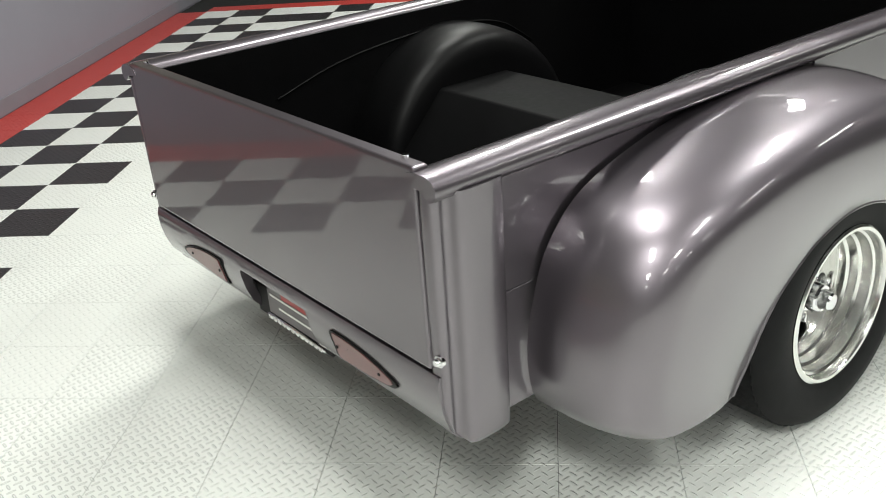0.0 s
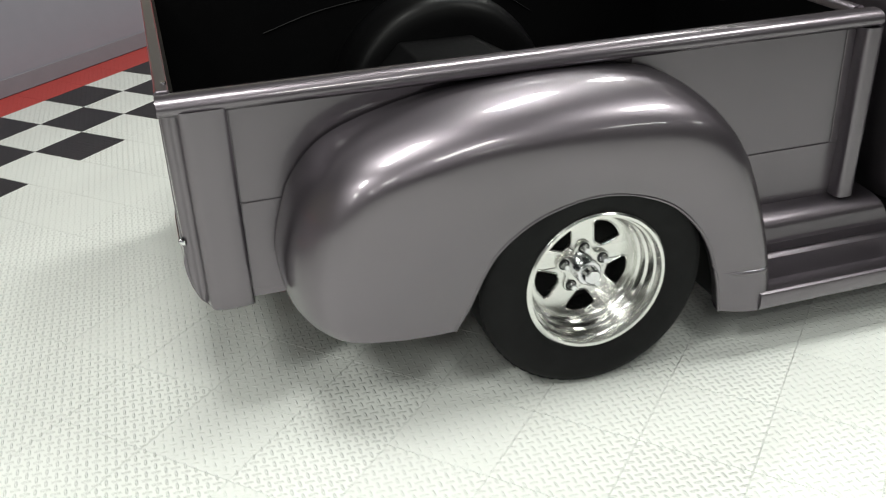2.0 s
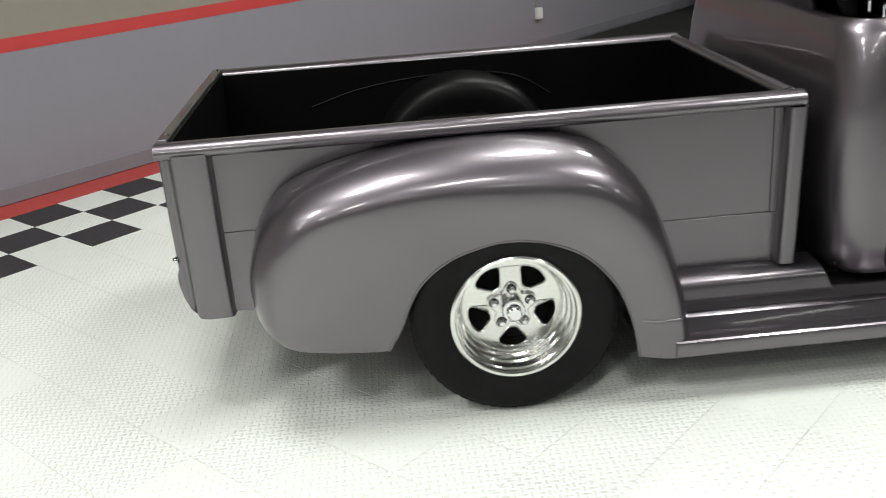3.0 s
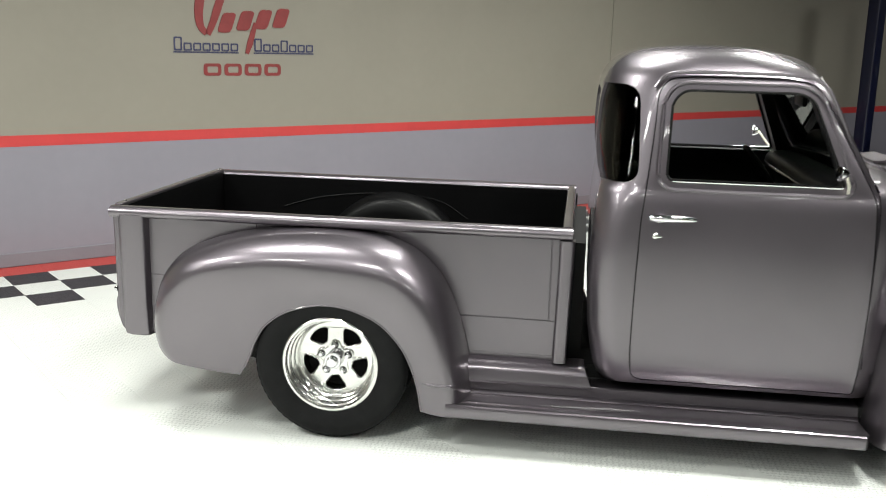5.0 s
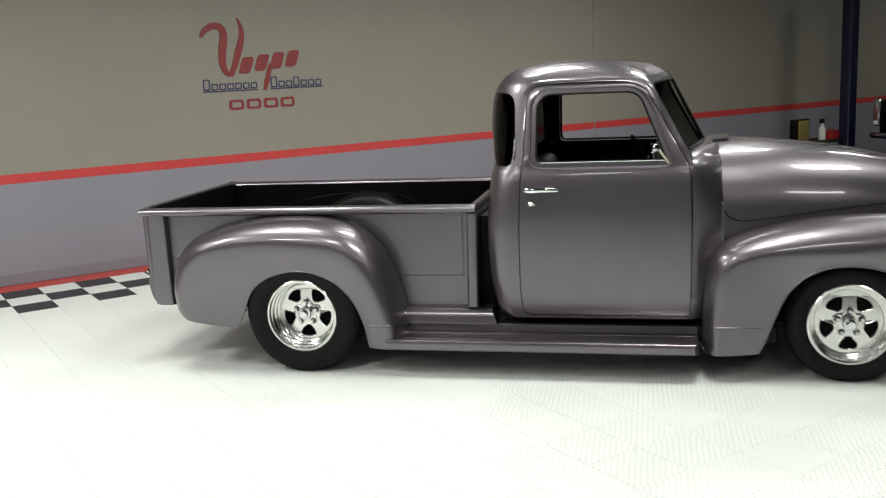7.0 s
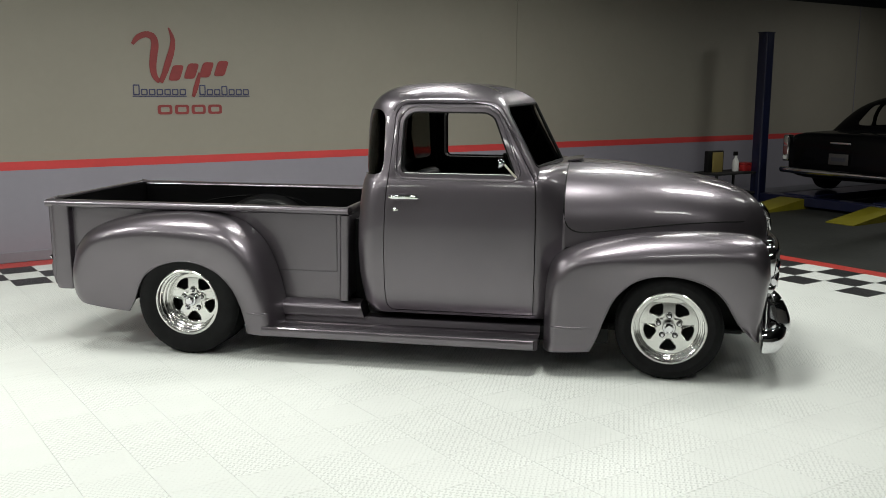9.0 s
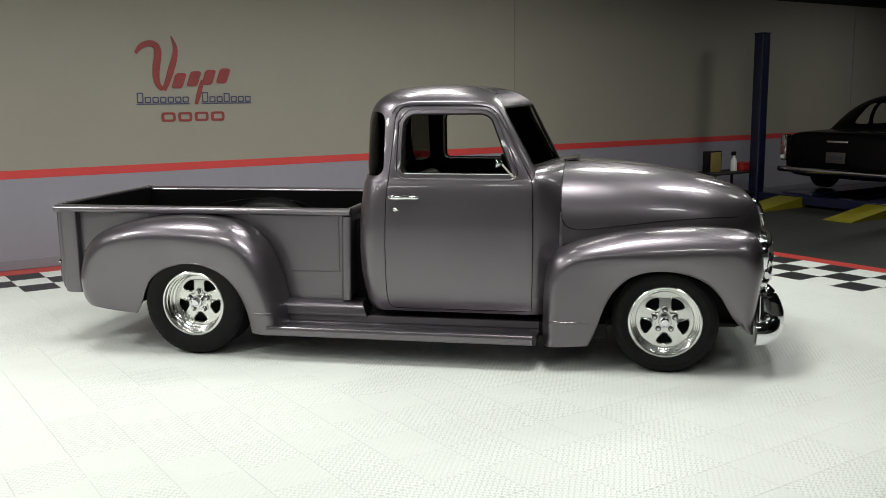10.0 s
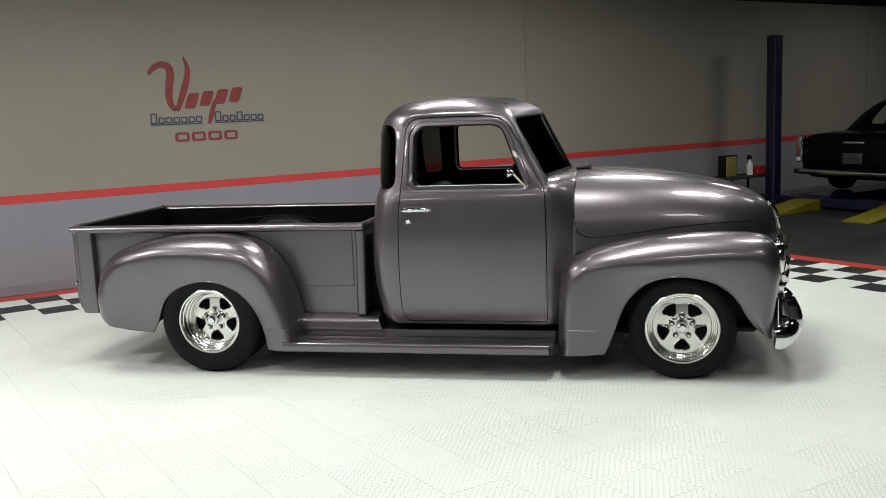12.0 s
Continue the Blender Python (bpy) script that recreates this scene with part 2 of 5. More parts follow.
def tube(path, radius, sides=10, closed=False, flat=1.0):
    """A round bar along a path of 3D points; ends capped."""
    P = [Vector(p) for p in path]
    verts, n = [], len(P)
    up = Vector((0, 0, 1))
    for i, p in enumerate(P):
        d = (P[(i + 1) % n] - P[i - 1]) if closed else (P[min(i + 1, n - 1)] - P[max(i - 1, 0)])
        d.normalize()
        ref = up if abs(d.dot(up)) < 0.95 else Vector((0, 1, 0))
        s = d.cross(ref).normalized()
        t = s.cross(d)
        r = radius[i] if isinstance(radius, (list, tuple)) else radius
        for k in range(sides):
            a = 2 * math.pi * k / sides
            verts.append(p + s * math.cos(a) * r * flat + t * math.sin(a) * r)
    faces = grid_faces(n, sides, closed, True)
    if not closed:
        faces += [tuple(range(sides))[::-1], tuple(range((n - 1) * sides, n * sides))]
    return bm_of(verts, faces)


def revolve(profile, segs, closed=False, modulate=None):
    """Turns a profile of (radius, y) about the y axis."""
    verts = []
    for i in range(segs):
        a = 2 * math.pi * i / segs
        for k, (r, y) in enumerate(profile):
            rr = r + (modulate(i, k) if modulate else 0)
            verts.append((rr * math.cos(a), y, rr * math.sin(a)))
    return bm_of(verts, grid_faces(segs, len(profile), True, closed))


def extrude_x(profile, x0, x1, bevel=0.0):
    """A closed (y, z) outline drawn out along x."""
    bm = prism(profile, lambda p, q, d: (d, p, q), x0, x1)
    return bm


def carved(me, cutters, op="DIFFERENCE"):
    """The mesh after boolean work with each cutter bmesh; returns a new mesh."""
    base = new("tmp_base", me)
    temp = []
    for c in cutters:
        cm = bpy.data.meshes.new("tmp_cut")
        c.to_mesh(cm)
        c.free()
        co = new("tmp_cutter", cm)
        temp.append(co)
        mod = base.modifiers.new("cut", "BOOLEAN")
        mod.operation, mod.solver, mod.object = op, "EXACT", co
    dg = bpy.context.evaluated_depsgraph_get()
    dg.update()
    res = bpy.data.meshes.new_from_object(base.evaluated_get(dg))
    for o in (base, *temp):
        bpy.data.objects.remove(o)
    return res


def bm_mesh(bm):
    me = bpy.data.meshes.new("solid")
    bm.to_mesh(me)
    bm.free()
    return me


def flat_shape(splines, depth, bevel=0.0):
    """Filled 2D outlines (inner ones are holes) as a solid mesh, depth thick, in the xy plane."""
    cu = bpy.data.curves.new("tmp", "CURVE")
    cu.dimensions, cu.fill_mode, cu.extrude, cu.bevel_depth, cu.bevel_resolution = "2D", "BOTH", depth / 2, bevel, 1
    for pts in splines:
        sp = cu.splines.new("POLY")
        sp.points.add(len(pts) - 1)
        for q, (x, y) in zip(sp.points, pts):
            q.co = (x, y, 0, 1)
        sp.use_cyclic_u = True
    ob = new("tmp_curve", cu)
    dg = bpy.context.evaluated_depsgraph_get()
    dg.update()
    me = bpy.data.meshes.new_from_object(ob.evaluated_get(dg))
    bpy.data.objects.remove(ob)
    return me


def mirrored(me):
    """The mirror image of a mesh across the truck's long axis."""
    m2 = me.copy()
    m2.transform(Matrix.Diagonal((1, -1, 1, 1)))
    m2.flip_normals()
    return m2


def both_sides(name, me, material, parent, label="", angle=38):
    return [part(name, m, material, parent, label, angle) for m in (me, mirrored(me))]


def revolve_z(profile, segs=28):
    """Turns a profile of (radius, z) about the z axis."""
    bm = revolve([(r, z) for r, z in profile], segs)
    bmesh.ops.transform(bm, matrix=Matrix.Rotation(radians(90), 4, "X"), verts=bm.verts)
    return bm


# ------------------------------------------------------------ room
T = 0.2985                     # one floor tile
U0, V0 = 0.3847, 2.178         # corner of the tile lattice
WALL_V, EAST_U = 3.345, 17.0


def setting(name, bm, material, label, category):
    ob = part(name, bm, material)
    ob.matrix_world = ROOM
    return tagged(ob, label, category, kind="structure")


floor = setting("floor", box(-14.0, EAST_U, -14.0, 3.5, -0.20, -0.013), CONCRETE, "dark sealed concrete slab under the garage tiles", "floor")
setting("wall_north_lower", box(-14.0, EAST_U, WALL_V, 3.50, -0.02, 0.875), WALL_GREY, "lavender-grey painted lower wall of the showroom", "wall")
setting("wall_north_stripe", box(-14.0, EAST_U, WALL_V - 0.002, 3.50, 0.875, 0.955), STRIPE_RED, "narrow red stripe painted along the wall", "wall stripe")
setting("wall_north_upper", box(-14.0, EAST_U, WALL_V, 3.50, 0.955, 3.03), WALL_BEIGE, "cream painted upper wall of the showroom", "wall")
setting("wall_north_top", box(-14.0, EAST_U, WALL_V - 0.004, 3.50, 3.03, 4.0), BLACK_CEILING, "black painted band above the cream wall", "wall")
# west and south walls are unseen; they close the room and act as reflectors
setting("wall_west", box(-14.2, -14.0, -14.0, 3.5, -0.02, 4.0), BOUNCE_WALL, "unseen end wall, added in white to lighten the truck's reflections", "wall")
setting("wall_south", box(-14.2, EAST_U + 0.2, -14.2, -14.0, -0.02, 4.0), BOUNCE_WALL, "unseen long wall, added in white to lighten the truck's reflections", "wall")
setting("wall_east", box(EAST_U, EAST_U + 0.2, -14.0, 3.5, -0.02, 4.0), FAR_WALL, "far garage wall, its unlit darkness put into a charcoal colour", "wall")
setting("ceiling", box(-14.2, EAST_U + 0.2, -14.2, 3.5, 4.0, 4.15), BLACK_CEILING, "black painted ceiling high above the cars", "ceiling")
setting("baseboard", box(-14.0, EAST_U, WALL_V - 0.010, WALL_V - 0.0005, 0.0, 0.10, 0.003, 1), BASEBOARD, "grey vinyl baseboard along the showroom wall", "baseboard")

# conduits and outlet on the wall
for u, top, low in ((5.14, 3.03, 0.40), (12.49, 3.03, 0.955)):
    c = part("wall_conduit", tube([(u, WALL_V - 0.007, low), (u, WALL_V - 0.007, (low + top) / 2), (u, WALL_V - 0.007, top)], 0.006, 8), WALL_GREY if u > 6 else WALL_BEIGE)
    c.matrix_world = ROOM
    tagged(c, "thin painted conduit running up the cream wall", "conduit", "wall conduits")
outlet = thing("wall_outlet", ROOM @ pose(5.16, WALL_V, 0.36), "white surface-mounted outlet box low on the grey wall", "outlet")
part("outlet_box", box(-0.04, 0.04, -0.045, -0.001, -0.055, 0.055, 0.006), WHITE_PLASTIC, outlet)
part("outlet_cover", box(-0.034, 0.034, -0.052, -0.045, -0.049, 0.049, 0.003), WHITE_PLASTIC, outlet)

# ------------------------------------------------------------ wall emblem: plain strokes and bars in the sign's colours


def ribbon(points, widths, n=40):
    """A flat brush stroke as a closed outline round a centre line in the wall's plane."""
    c = spline([(*p, 0) for p in points], n)
    left, right = [], []
    for i, p in enumerate(c):
        d = (c[min(i + 1, n - 1)] - c[max(i - 1, 0)]).normalized()
        s = Vector((-d.y, d.x, 0))
        f = i / (n - 1) * (len(widths) - 1)
        k = min(int(f), len(widths) - 2)
        w = widths[k] + (widths[k + 1] - widths[k]) * (f - k)
        left.append((p + s * w / 2).xy)
        right.append((p - s * w / 2).xy)
    return [tuple(p) for p in left + right[::-1]]


emblem = thing("wall_emblem", ROOM @ pose(0.0, WALL_V - 0.004, 0.0, 90, 0, 0), "red and navy painted emblem of strokes and bars on wall", "wall emblem")
STROKES = [
    ([(0.305, 2.07), (0.36, 2.135), (0.44, 2.168), (0.51, 2.145), (0.530, 2.07), (0.510, 1.95), (0.500, 1.85), (0.515, 1.76), (0.560, 1.705)], [0.03, 0.055, 0.06, 0.07, 0.075, 0.075, 0.07, 0.06, 0.04]),
    ([(0.572, 1.70), (0.615, 1.79), (0.660, 1.91), (0.700, 2.03), (0.712, 2.12), (0.695, 2.19), (0.674, 2.24)], [0.045, 0.055, 0.065, 0.065, 0.055, 0.04, 0.012]),
    ([(0.985, 1.80), (0.965, 1.74), (0.940, 1.66), (0.905, 1.555)], [0.03, 0.045, 0.05, 0.03]),
]
for cu, cz in ((0.735, 1.795), (0.895, 1.815), (1.055, 1.830), (1.215, 1.845)):
    block = [(cu - 0.058 - 0.028, cz - 0.078), (cu + 0.058 - 0.028, cz - 0.078), (cu + 0.058 + 0.028, cz + 0.078), (cu - 0.058 + 0.028, cz + 0.078)]
    part("slanted_block", flat_shape([rounded(block, 0.035, 4)], 0.008), SIGN_RED, emblem)
for pts, w in STROKES:
    part("brush_stroke", flat_shape([ribbon(pts, w)], 0.010), SIGN_RED, emblem)
# two navy outlined bands made of short boxes
for u0, u1, big in ((0.285, 0.835, True), (0.965, 1.52, True)):
    k = 7
    step = (u1 - u0) / k
    for i in range(k):
        h = 0.105 if i == 0 else (0.095 if i == 3 and u0 > 0.9 else 0.062)
        a, b = u0 + i * step + 0.006, u0 + (i + 1) * step - 0.006
        z0 = 1.572
        part("outlined_box", flat_shape([rounded([(a, z0), (b, z0), (b, z0 + h), (a, z0 + h)], 0.012, 3),
                                         rounded([(a + 0.012, z0 + 0.012), (b - 0.012, z0 + 0.012), (b - 0.012, z0 + h - 0.012), (a + 0.012, z0 + h - 0.012)], 0.006, 2)], 0.002), SIGN_BLUE, emblem)
    part("navy_underline", flat_shape([[(u0, 1.556), (u1, 1.556), (u1, 1.566), (u0, 1.566)]], 0.002), SIGN_BLUE, emblem)
# four red block shapes under them
for i in range(4):
    a = 0.53 + i * 0.176
    b = a + 0.15
    part("red_block", flat_shape([rounded([(a, 1.378), (b, 1.378), (b, 1.475), (a, 1.475)], 0.03, 4),
                                  rounded([(a + 0.032, 1.402), (b - 0.028, 1.402), (b - 0.028, 1.451), (a + 0.032, 1.451)], 0.012, 3)], 0.002), SIGN_RED, emblem)

# ------------------------------------------------------------ truck
truck = thing("pickup_truck", pose(0, 0.03, 0), "silver-grey metallic classic pickup truck with polished five-spoke wheels on tiled floor", "pickup truck")


def fender_surface(outer, inner, base_y, depth, shoulder, cols, rows=44, lip=0.022, power=2.3, tuck=0.03, reach=0.0):
    """A bulged wing between its line along the body (outer) and the lip of the wheel opening (inner)."""
    O = spline([(*p, 0) for p in outer], cols)
    I = spline([(*p, 0) for p in inner], cols)
    verts = []
    for i in range(cols):
        w = i / (cols - 1)
        sh = shoulder(w)
        dp = depth(w)
        span = (I[i] - O[i]).length
        s1 = min(0.92, sh / max(span, 1e-4))
        if reach:                       # valley between the crown and the body
            for k in range(4):
                verts.append((O[i].x, base_y + reach * (1 - k / 4), O[i].y - 0.020 * (1 - k / 4) ** 2))
        crown = int(rows * 0.62)
        for k in range(rows):
            if k <= crown:
                a = math.pi / 2 * k / crown
                q, f = 1 - math.cos(a) ** (2 / power), math.sin(a) ** (2 / power)
                s = q * s1
            else:
                s, f = s1 + (1 - s1) * (k - crown) / (rows - 1 - crown), 1.0
            p = O[i].lerp(I[i], s)
            verts.append((p.x, base_y - dp * f + tuck * max(0.0, (s - s1) / (1 - s1 + 1e-6)) ** 2, p.y))
        d = (I[i] - O[i]).normalized()
        e = I[i]
        y = verts[-1][1]
        verts.append((e.x + d.x * 0.004, y + lip * 0.35, e.y + d.y * 0.004))
        verts.append((e.x - d.x * 0.004, y + lip, e.y - d.y * 0.004))
        verts.append((e.x - d.x * 0.012, y + lip * 2.6, e.y - d.y * 0.012))
    return verts, rows + 3 + (4 if reach else 0)


def closed_fender(outer, inner, base_y, depth, shoulder, cols=80, thick=0.012, **kw):
    verts, rows = fender_surface(outer, inner, base_y, depth, shoulder, cols, **kw)
    bm = bm_of(verts, grid_faces(cols, rows))
    bmesh.ops.recalc_face_normals(bm, faces=bm.faces)
    # the skirt edges fold inwards
    for idx in (0, cols - 1):
        prev = None
        edge = [bm.verts.new(Vector(verts[idx * rows + k]) + Vector((0, 0.018, 0.004))) for k in range(rows)]
        bm.verts.ensure_lookup_table()
        for k in range(rows - 1):
            a, b = bm.verts[idx * rows + k], bm.verts[idx * rows + k + 1]
            bm.faces.new((a, b, edge[k + 1], edge[k]))
    return bm_mesh(bm)


rear_outer = [(-0.79, 0.315), (-0.822, 0.36), (-0.835, 0.469), (-0.815, 0.574), (-0.767, 0.69), (-0.66, 0.785), (-0.43, 0.852), (-0.18, 0.880), (0.07, 0.878),
              (0.25, 0.845), (0.37, 0.775), (0.465, 0.66), (0.535, 0.48), (0.575, 0.30), (0.590, 0.155)]
rear_inner = [(-0.408, 0.255), (-0.366, 0.324), (-0.327, 0.417), (-0.281, 0.491), (-0.198, 0.554), (-0.098, 0.588), (0.0, 0.599), (0.093, 0.585), (0.186, 0.55),
              (0.258, 0.496), (0.327, 0.406), (0.375, 0.28), (0.398, 0.158)]


def smooth_mix(points):
    """Piecewise smooth function of w through (w, value) pairs."""
    def f(w):
        for (a, va), (b, vb) in zip(points, points[1:]):
            if w <= b:
                s = (w - a) / (b - a)
                s = s * s * (3 - 2 * s)
                return va + (vb - va) * s
        return points[-1][1]
    return f


rear_depth = smooth_mix(((0, 0.255), (0.3, 0.285), (0.7, 0.285), (1, 0.275)))
rear_shoulder = smooth_mix(((0, 0.155), (0.25, 0.155), (0.5, 0.155), (0.75, 0.125), (1.0, 0.075)))
me = closed_fender(rear_outer, rear_inner, -0.655, rear_depth, rear_shoulder, power=2.5, tuck=0.035)
both_sides("rear_fender", me, PAINT, truck, "bulging silver-grey rear fender")

front_outer = [(2.215, 0.145), (2.216, 0.34), (2.226, 0.54), (2.268, 0.68), (2.385, 0.752), (2.56, 0.800), (2.78, 0.836), (3.06, 0.855), (3.30, 0.852), (3.425, 0.832),
               (3.488, 0.765), (3.505, 0.65), (3.492, 0.52), (3.475, 0.40), (3.452, 0.262)]
front_inner = [(2.491, 0.155), (2.531, 0.239), (2.574, 0.359), (2.623, 0.47), (2.687, 0.544), (2.751, 0.588), (2.846, 0.618), (2.972, 0.622), (3.097, 0.596), (3.19, 0.548),
               (3.253, 0.483), (3.291, 0.418), (3.332, 0.353), (3.394, 0.288), (3.432, 0.258)]
front_depth = smooth_mix(((0, 0.205), (0.3, 0.215), (0.7, 0.210), (1, 0.175)))
front_shoulder = smooth_mix(((0, 0.08), (0.22, 0.12), (0.45, 0.155), (0.7, 0.155), (0.85, 0.14), (1.0, 0.09)))
me = closed_fender(front_outer, front_inner, -0.700, front_depth, front_shoulder, power=2.1, tuck=0.028, reach=0.18)
both_sides("front_fender", me, PAINT, truck, "rounded silver-grey front fender")


def fender_lip(outer, inner, base_y, depth, shoulder, power, tuck):
    """The rolled edge of a wheel opening."""
    verts, rows = fender_surface(outer, inner, base_y, depth, shoulder, 60, power=power, tuck=tuck)
    edge = [Vector(verts[i * rows + rows - 4]) + Vector((0, 0.003, 0)) for i in range(60)]
    both_sides("fender_lip", bm_mesh(tube(edge, 0.006, 8)), PAINT, truck, "rolled edge of the wheel opening")


flat = lambda v: (lambda w: v)
fender_lip(rear_outer, rear_inner, -0.655, rear_depth, flat(0.08), 2.5, 0.035)
fender_lip(front_outer, front_inner, -0.700, front_depth, flat(0.08), 2.1, 0.028)
# pressed bead low on each wing, along one line of the sheet


def fender_bead(verts, rows, cols, z, ahead):
    line = []
    for k in range(rows * 4 // 10, rows - 5):
        for i in (range(cols - 2, 0, -1) if ahead else range(cols - 2)):
            p, q = Vector(verts[i * rows + k]), Vector(verts[(i + 1) * rows + k])
            if (p.z - z) * (q.z - z) <= 0 and abs(p.z - q.z) > 1e-6:
                line.append(p.lerp(q, (z - p.z) / (q.z - p.z)))
                break
    n = len(line)
    radii = [0.0075 * min(1.0, 0.15 + 4 * min(k, n - 1 - k) / n) for k in range(n)]
    both_sides("fender_bead", bm_mesh(tube([p + Vector((0, 0.002, 0)) for p in line], radii, 12)), PAINT, truck)


fender_bead(*fender_surface(rear_outer, rear_inner, -0.655, rear_depth, rear_shoulder, 80, power=2.5, tuck=0.035), 80, 0.290, True)
fender_bead(*fender_surface(front_outer, front_inner, -0.700, front_depth, front_shoulder, 80, power=2.1, tuck=0.028), 80, 0.298, False)

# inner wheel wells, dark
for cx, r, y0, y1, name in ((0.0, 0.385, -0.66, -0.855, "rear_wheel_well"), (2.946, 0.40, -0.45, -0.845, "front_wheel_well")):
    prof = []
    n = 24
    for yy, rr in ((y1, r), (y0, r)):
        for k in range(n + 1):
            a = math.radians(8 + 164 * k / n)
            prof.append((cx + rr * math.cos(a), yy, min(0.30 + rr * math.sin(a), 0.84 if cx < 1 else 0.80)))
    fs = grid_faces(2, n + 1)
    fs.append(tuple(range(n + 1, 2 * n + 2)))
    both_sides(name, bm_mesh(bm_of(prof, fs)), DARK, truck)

# ---- cab shell


def cab_ring(xr, xf, w, rr, rf, vee, z):
    """Half plan of the cab at one height, from the middle of the back to the middle of the front, right side."""
    pts = []
    a0, a1 = Vector((xr, 0)), Vector((xr, -(w - rr)))
    for k in range(6):
        pts.append(a0.lerp(a1, k / 6))
    for k in range(12):
        a = math.radians(90 * k / 12)
        pts.append(Vector((xr + rr - rr * math.cos(a), -(w - rr) - rr * math.sin(a))))
    b0 = Vector((xr + rr, -w))
    b1 = Vector((xf - vee - rf, -w))
    for k in range(26):
        pts.append(b0.lerp(b1, k / 26))
    c1 = Vector((xf - vee * 0.93, -(w - rf)))
    cc = Vector((xf - vee, -w))
    for k in range(8):
        s = k / 8
        pts.append(b1 * (1 - s) ** 2 + cc * 2 * s * (1 - s) + c1 * s * s)
    d1 = Vector((xf, 0))
    for k in range(11):
        pts.append(c1.lerp(d1, k / 10))
    right = [(p.x, p.y, z) for p in pts]
    left = [(p.x, -p.y, z) for p in reversed(pts[1:-1])]
    return right + left


def smooth_keys(keys, n):
    res = []
    for i in range(n):
        f = (i / (n - 1)) * (len(keys) - 1)
        k = min(int(f), len(keys) - 2)
        s = f - k
        row = []
        for c in range(len(keys[0])):
            p1, p2 = keys[k][c], keys[k + 1][c]
            p0 = keys[k - 1][c] if k > 0 else 2 * p1 - p2
            p3 = keys[k + 2][c] if k + 2 < len(keys) else 2 * p2 - p1
            row.append(0.5 * (2 * p1 + (p2 - p0) * s + (2 * p0 - 5 * p1 + 4 * p2 - p3) * s * s + (3 * p1 - p0 - 3 * p2 + p3) * s ** 3))
        res.append(row)
    return res


CAB = [  # z, back, front, half width, back corner, front corner, vee
    (0.300, 1.135, 2.36, 0.735, 0.10, 0.14, 0.10), (0.325, 1.118, 2.36, 0.752, 0.10, 0.14, 0.10), (0.365, 1.100, 2.36, 0.770, 0.11, 0.14, 0.10),
    (0.45, 1.082, 2.36, 0.788, 0.12, 0.14, 0.10), (0.55, 1.068, 2.36, 0.800, 0.12, 0.14, 0.10), (0.70, 1.060, 2.36, 0.811, 0.13, 0.14, 0.10),
    (0.85, 1.063, 2.36, 0.810, 0.13, 0.14, 0.10), (0.98, 1.072, 2.36, 0.803, 0.14, 0.14, 0.10), (1.06, 1.080, 2.36, 0.794, 0.15, 0.14, 0.10),
    (1.10, 1.086, 2.36, 0.787, 0.16, 0.14, 0.11), (1.122, 1.091, 2.36, 0.780, 0.17, 0.14, 0.12), (1.130, 1.094, 2.34, 0.777, 0.18, 0.14, 0.12),
    (1.150, 1.090, 2.293, 0.775, 0.20, 0.08, 0.13), (1.19, 1.078, 2.272, 0.768, 0.23, 0.07, 0.13), (1.26, 1.070, 2.234, 0.755, 0.26, 0.07, 0.13),
    (1.34, 1.067, 2.191, 0.739, 0.28, 0.07, 0.13), (1.42, 1.070, 2.148, 0.722, 0.29, 0.07, 0.13), (1.48, 1.075, 2.116, 0.708, 0.29, 0.08, 0.13),
    (1.53, 1.084, 2.092, 0.694, 0.30, 0.09, 0.13), (1.56, 1.094, 2.082, 0.682, 0.30, 0.12, 0.13), (1.585, 1.106, 2.070, 0.668, 0.30, 0.17, 0.13),
    (1.610, 1.124, 2.046, 0.647, 0.30, 0.23, 0.12), (1.635, 1.150, 2.004, 0.616, 0.30, 0.28, 0.11), (1.658, 1.186, 1.946, 0.573, 0.30, 0.31, 0.10),
    (1.678, 1.240, 1.868, 0.510, 0.27, 0.26, 0.08), (1.692, 1.320, 1.775, 0.420, 0.23, 0.16, 0.05), (1.700, 1.42, 1.67, 0.29, 0.10, 0.10, 0.03),
    (1.7045, 1.49, 1.60, 0.17, 0.045, 0.045, 0.010), (1.706, 1.53, 1.56, 0.06, 0.012, 0.012, 0.003),
]
ROOF = next(i for i, row in enumerate(CAB) if row[0] > 1.52)
CAB = CAB[:ROOF] + smooth_keys(CAB[ROOF:], 3 * (len(CAB) - ROOF) - 2)       # finer steps over the roof


def cab_solid(inset, z_low, cap=True):
    rings = [cab_ring(xr + inset, xf - inset * 1.4, w - inset, max(rr - inset, 0.03), max(rf - inset * 0.5, 0.03), v, (z_low if i == 0 else z) - (inset if z > 1.6 else 0))
             for i, (z, xr, xf, w, rr, rf, v) in enumerate(CAB)]
    n = len(rings[0])
    verts = [p for r in rings for p in r]
    faces = grid_faces(len(rings), n, False, True)
    return verts, faces, n, len(rings)


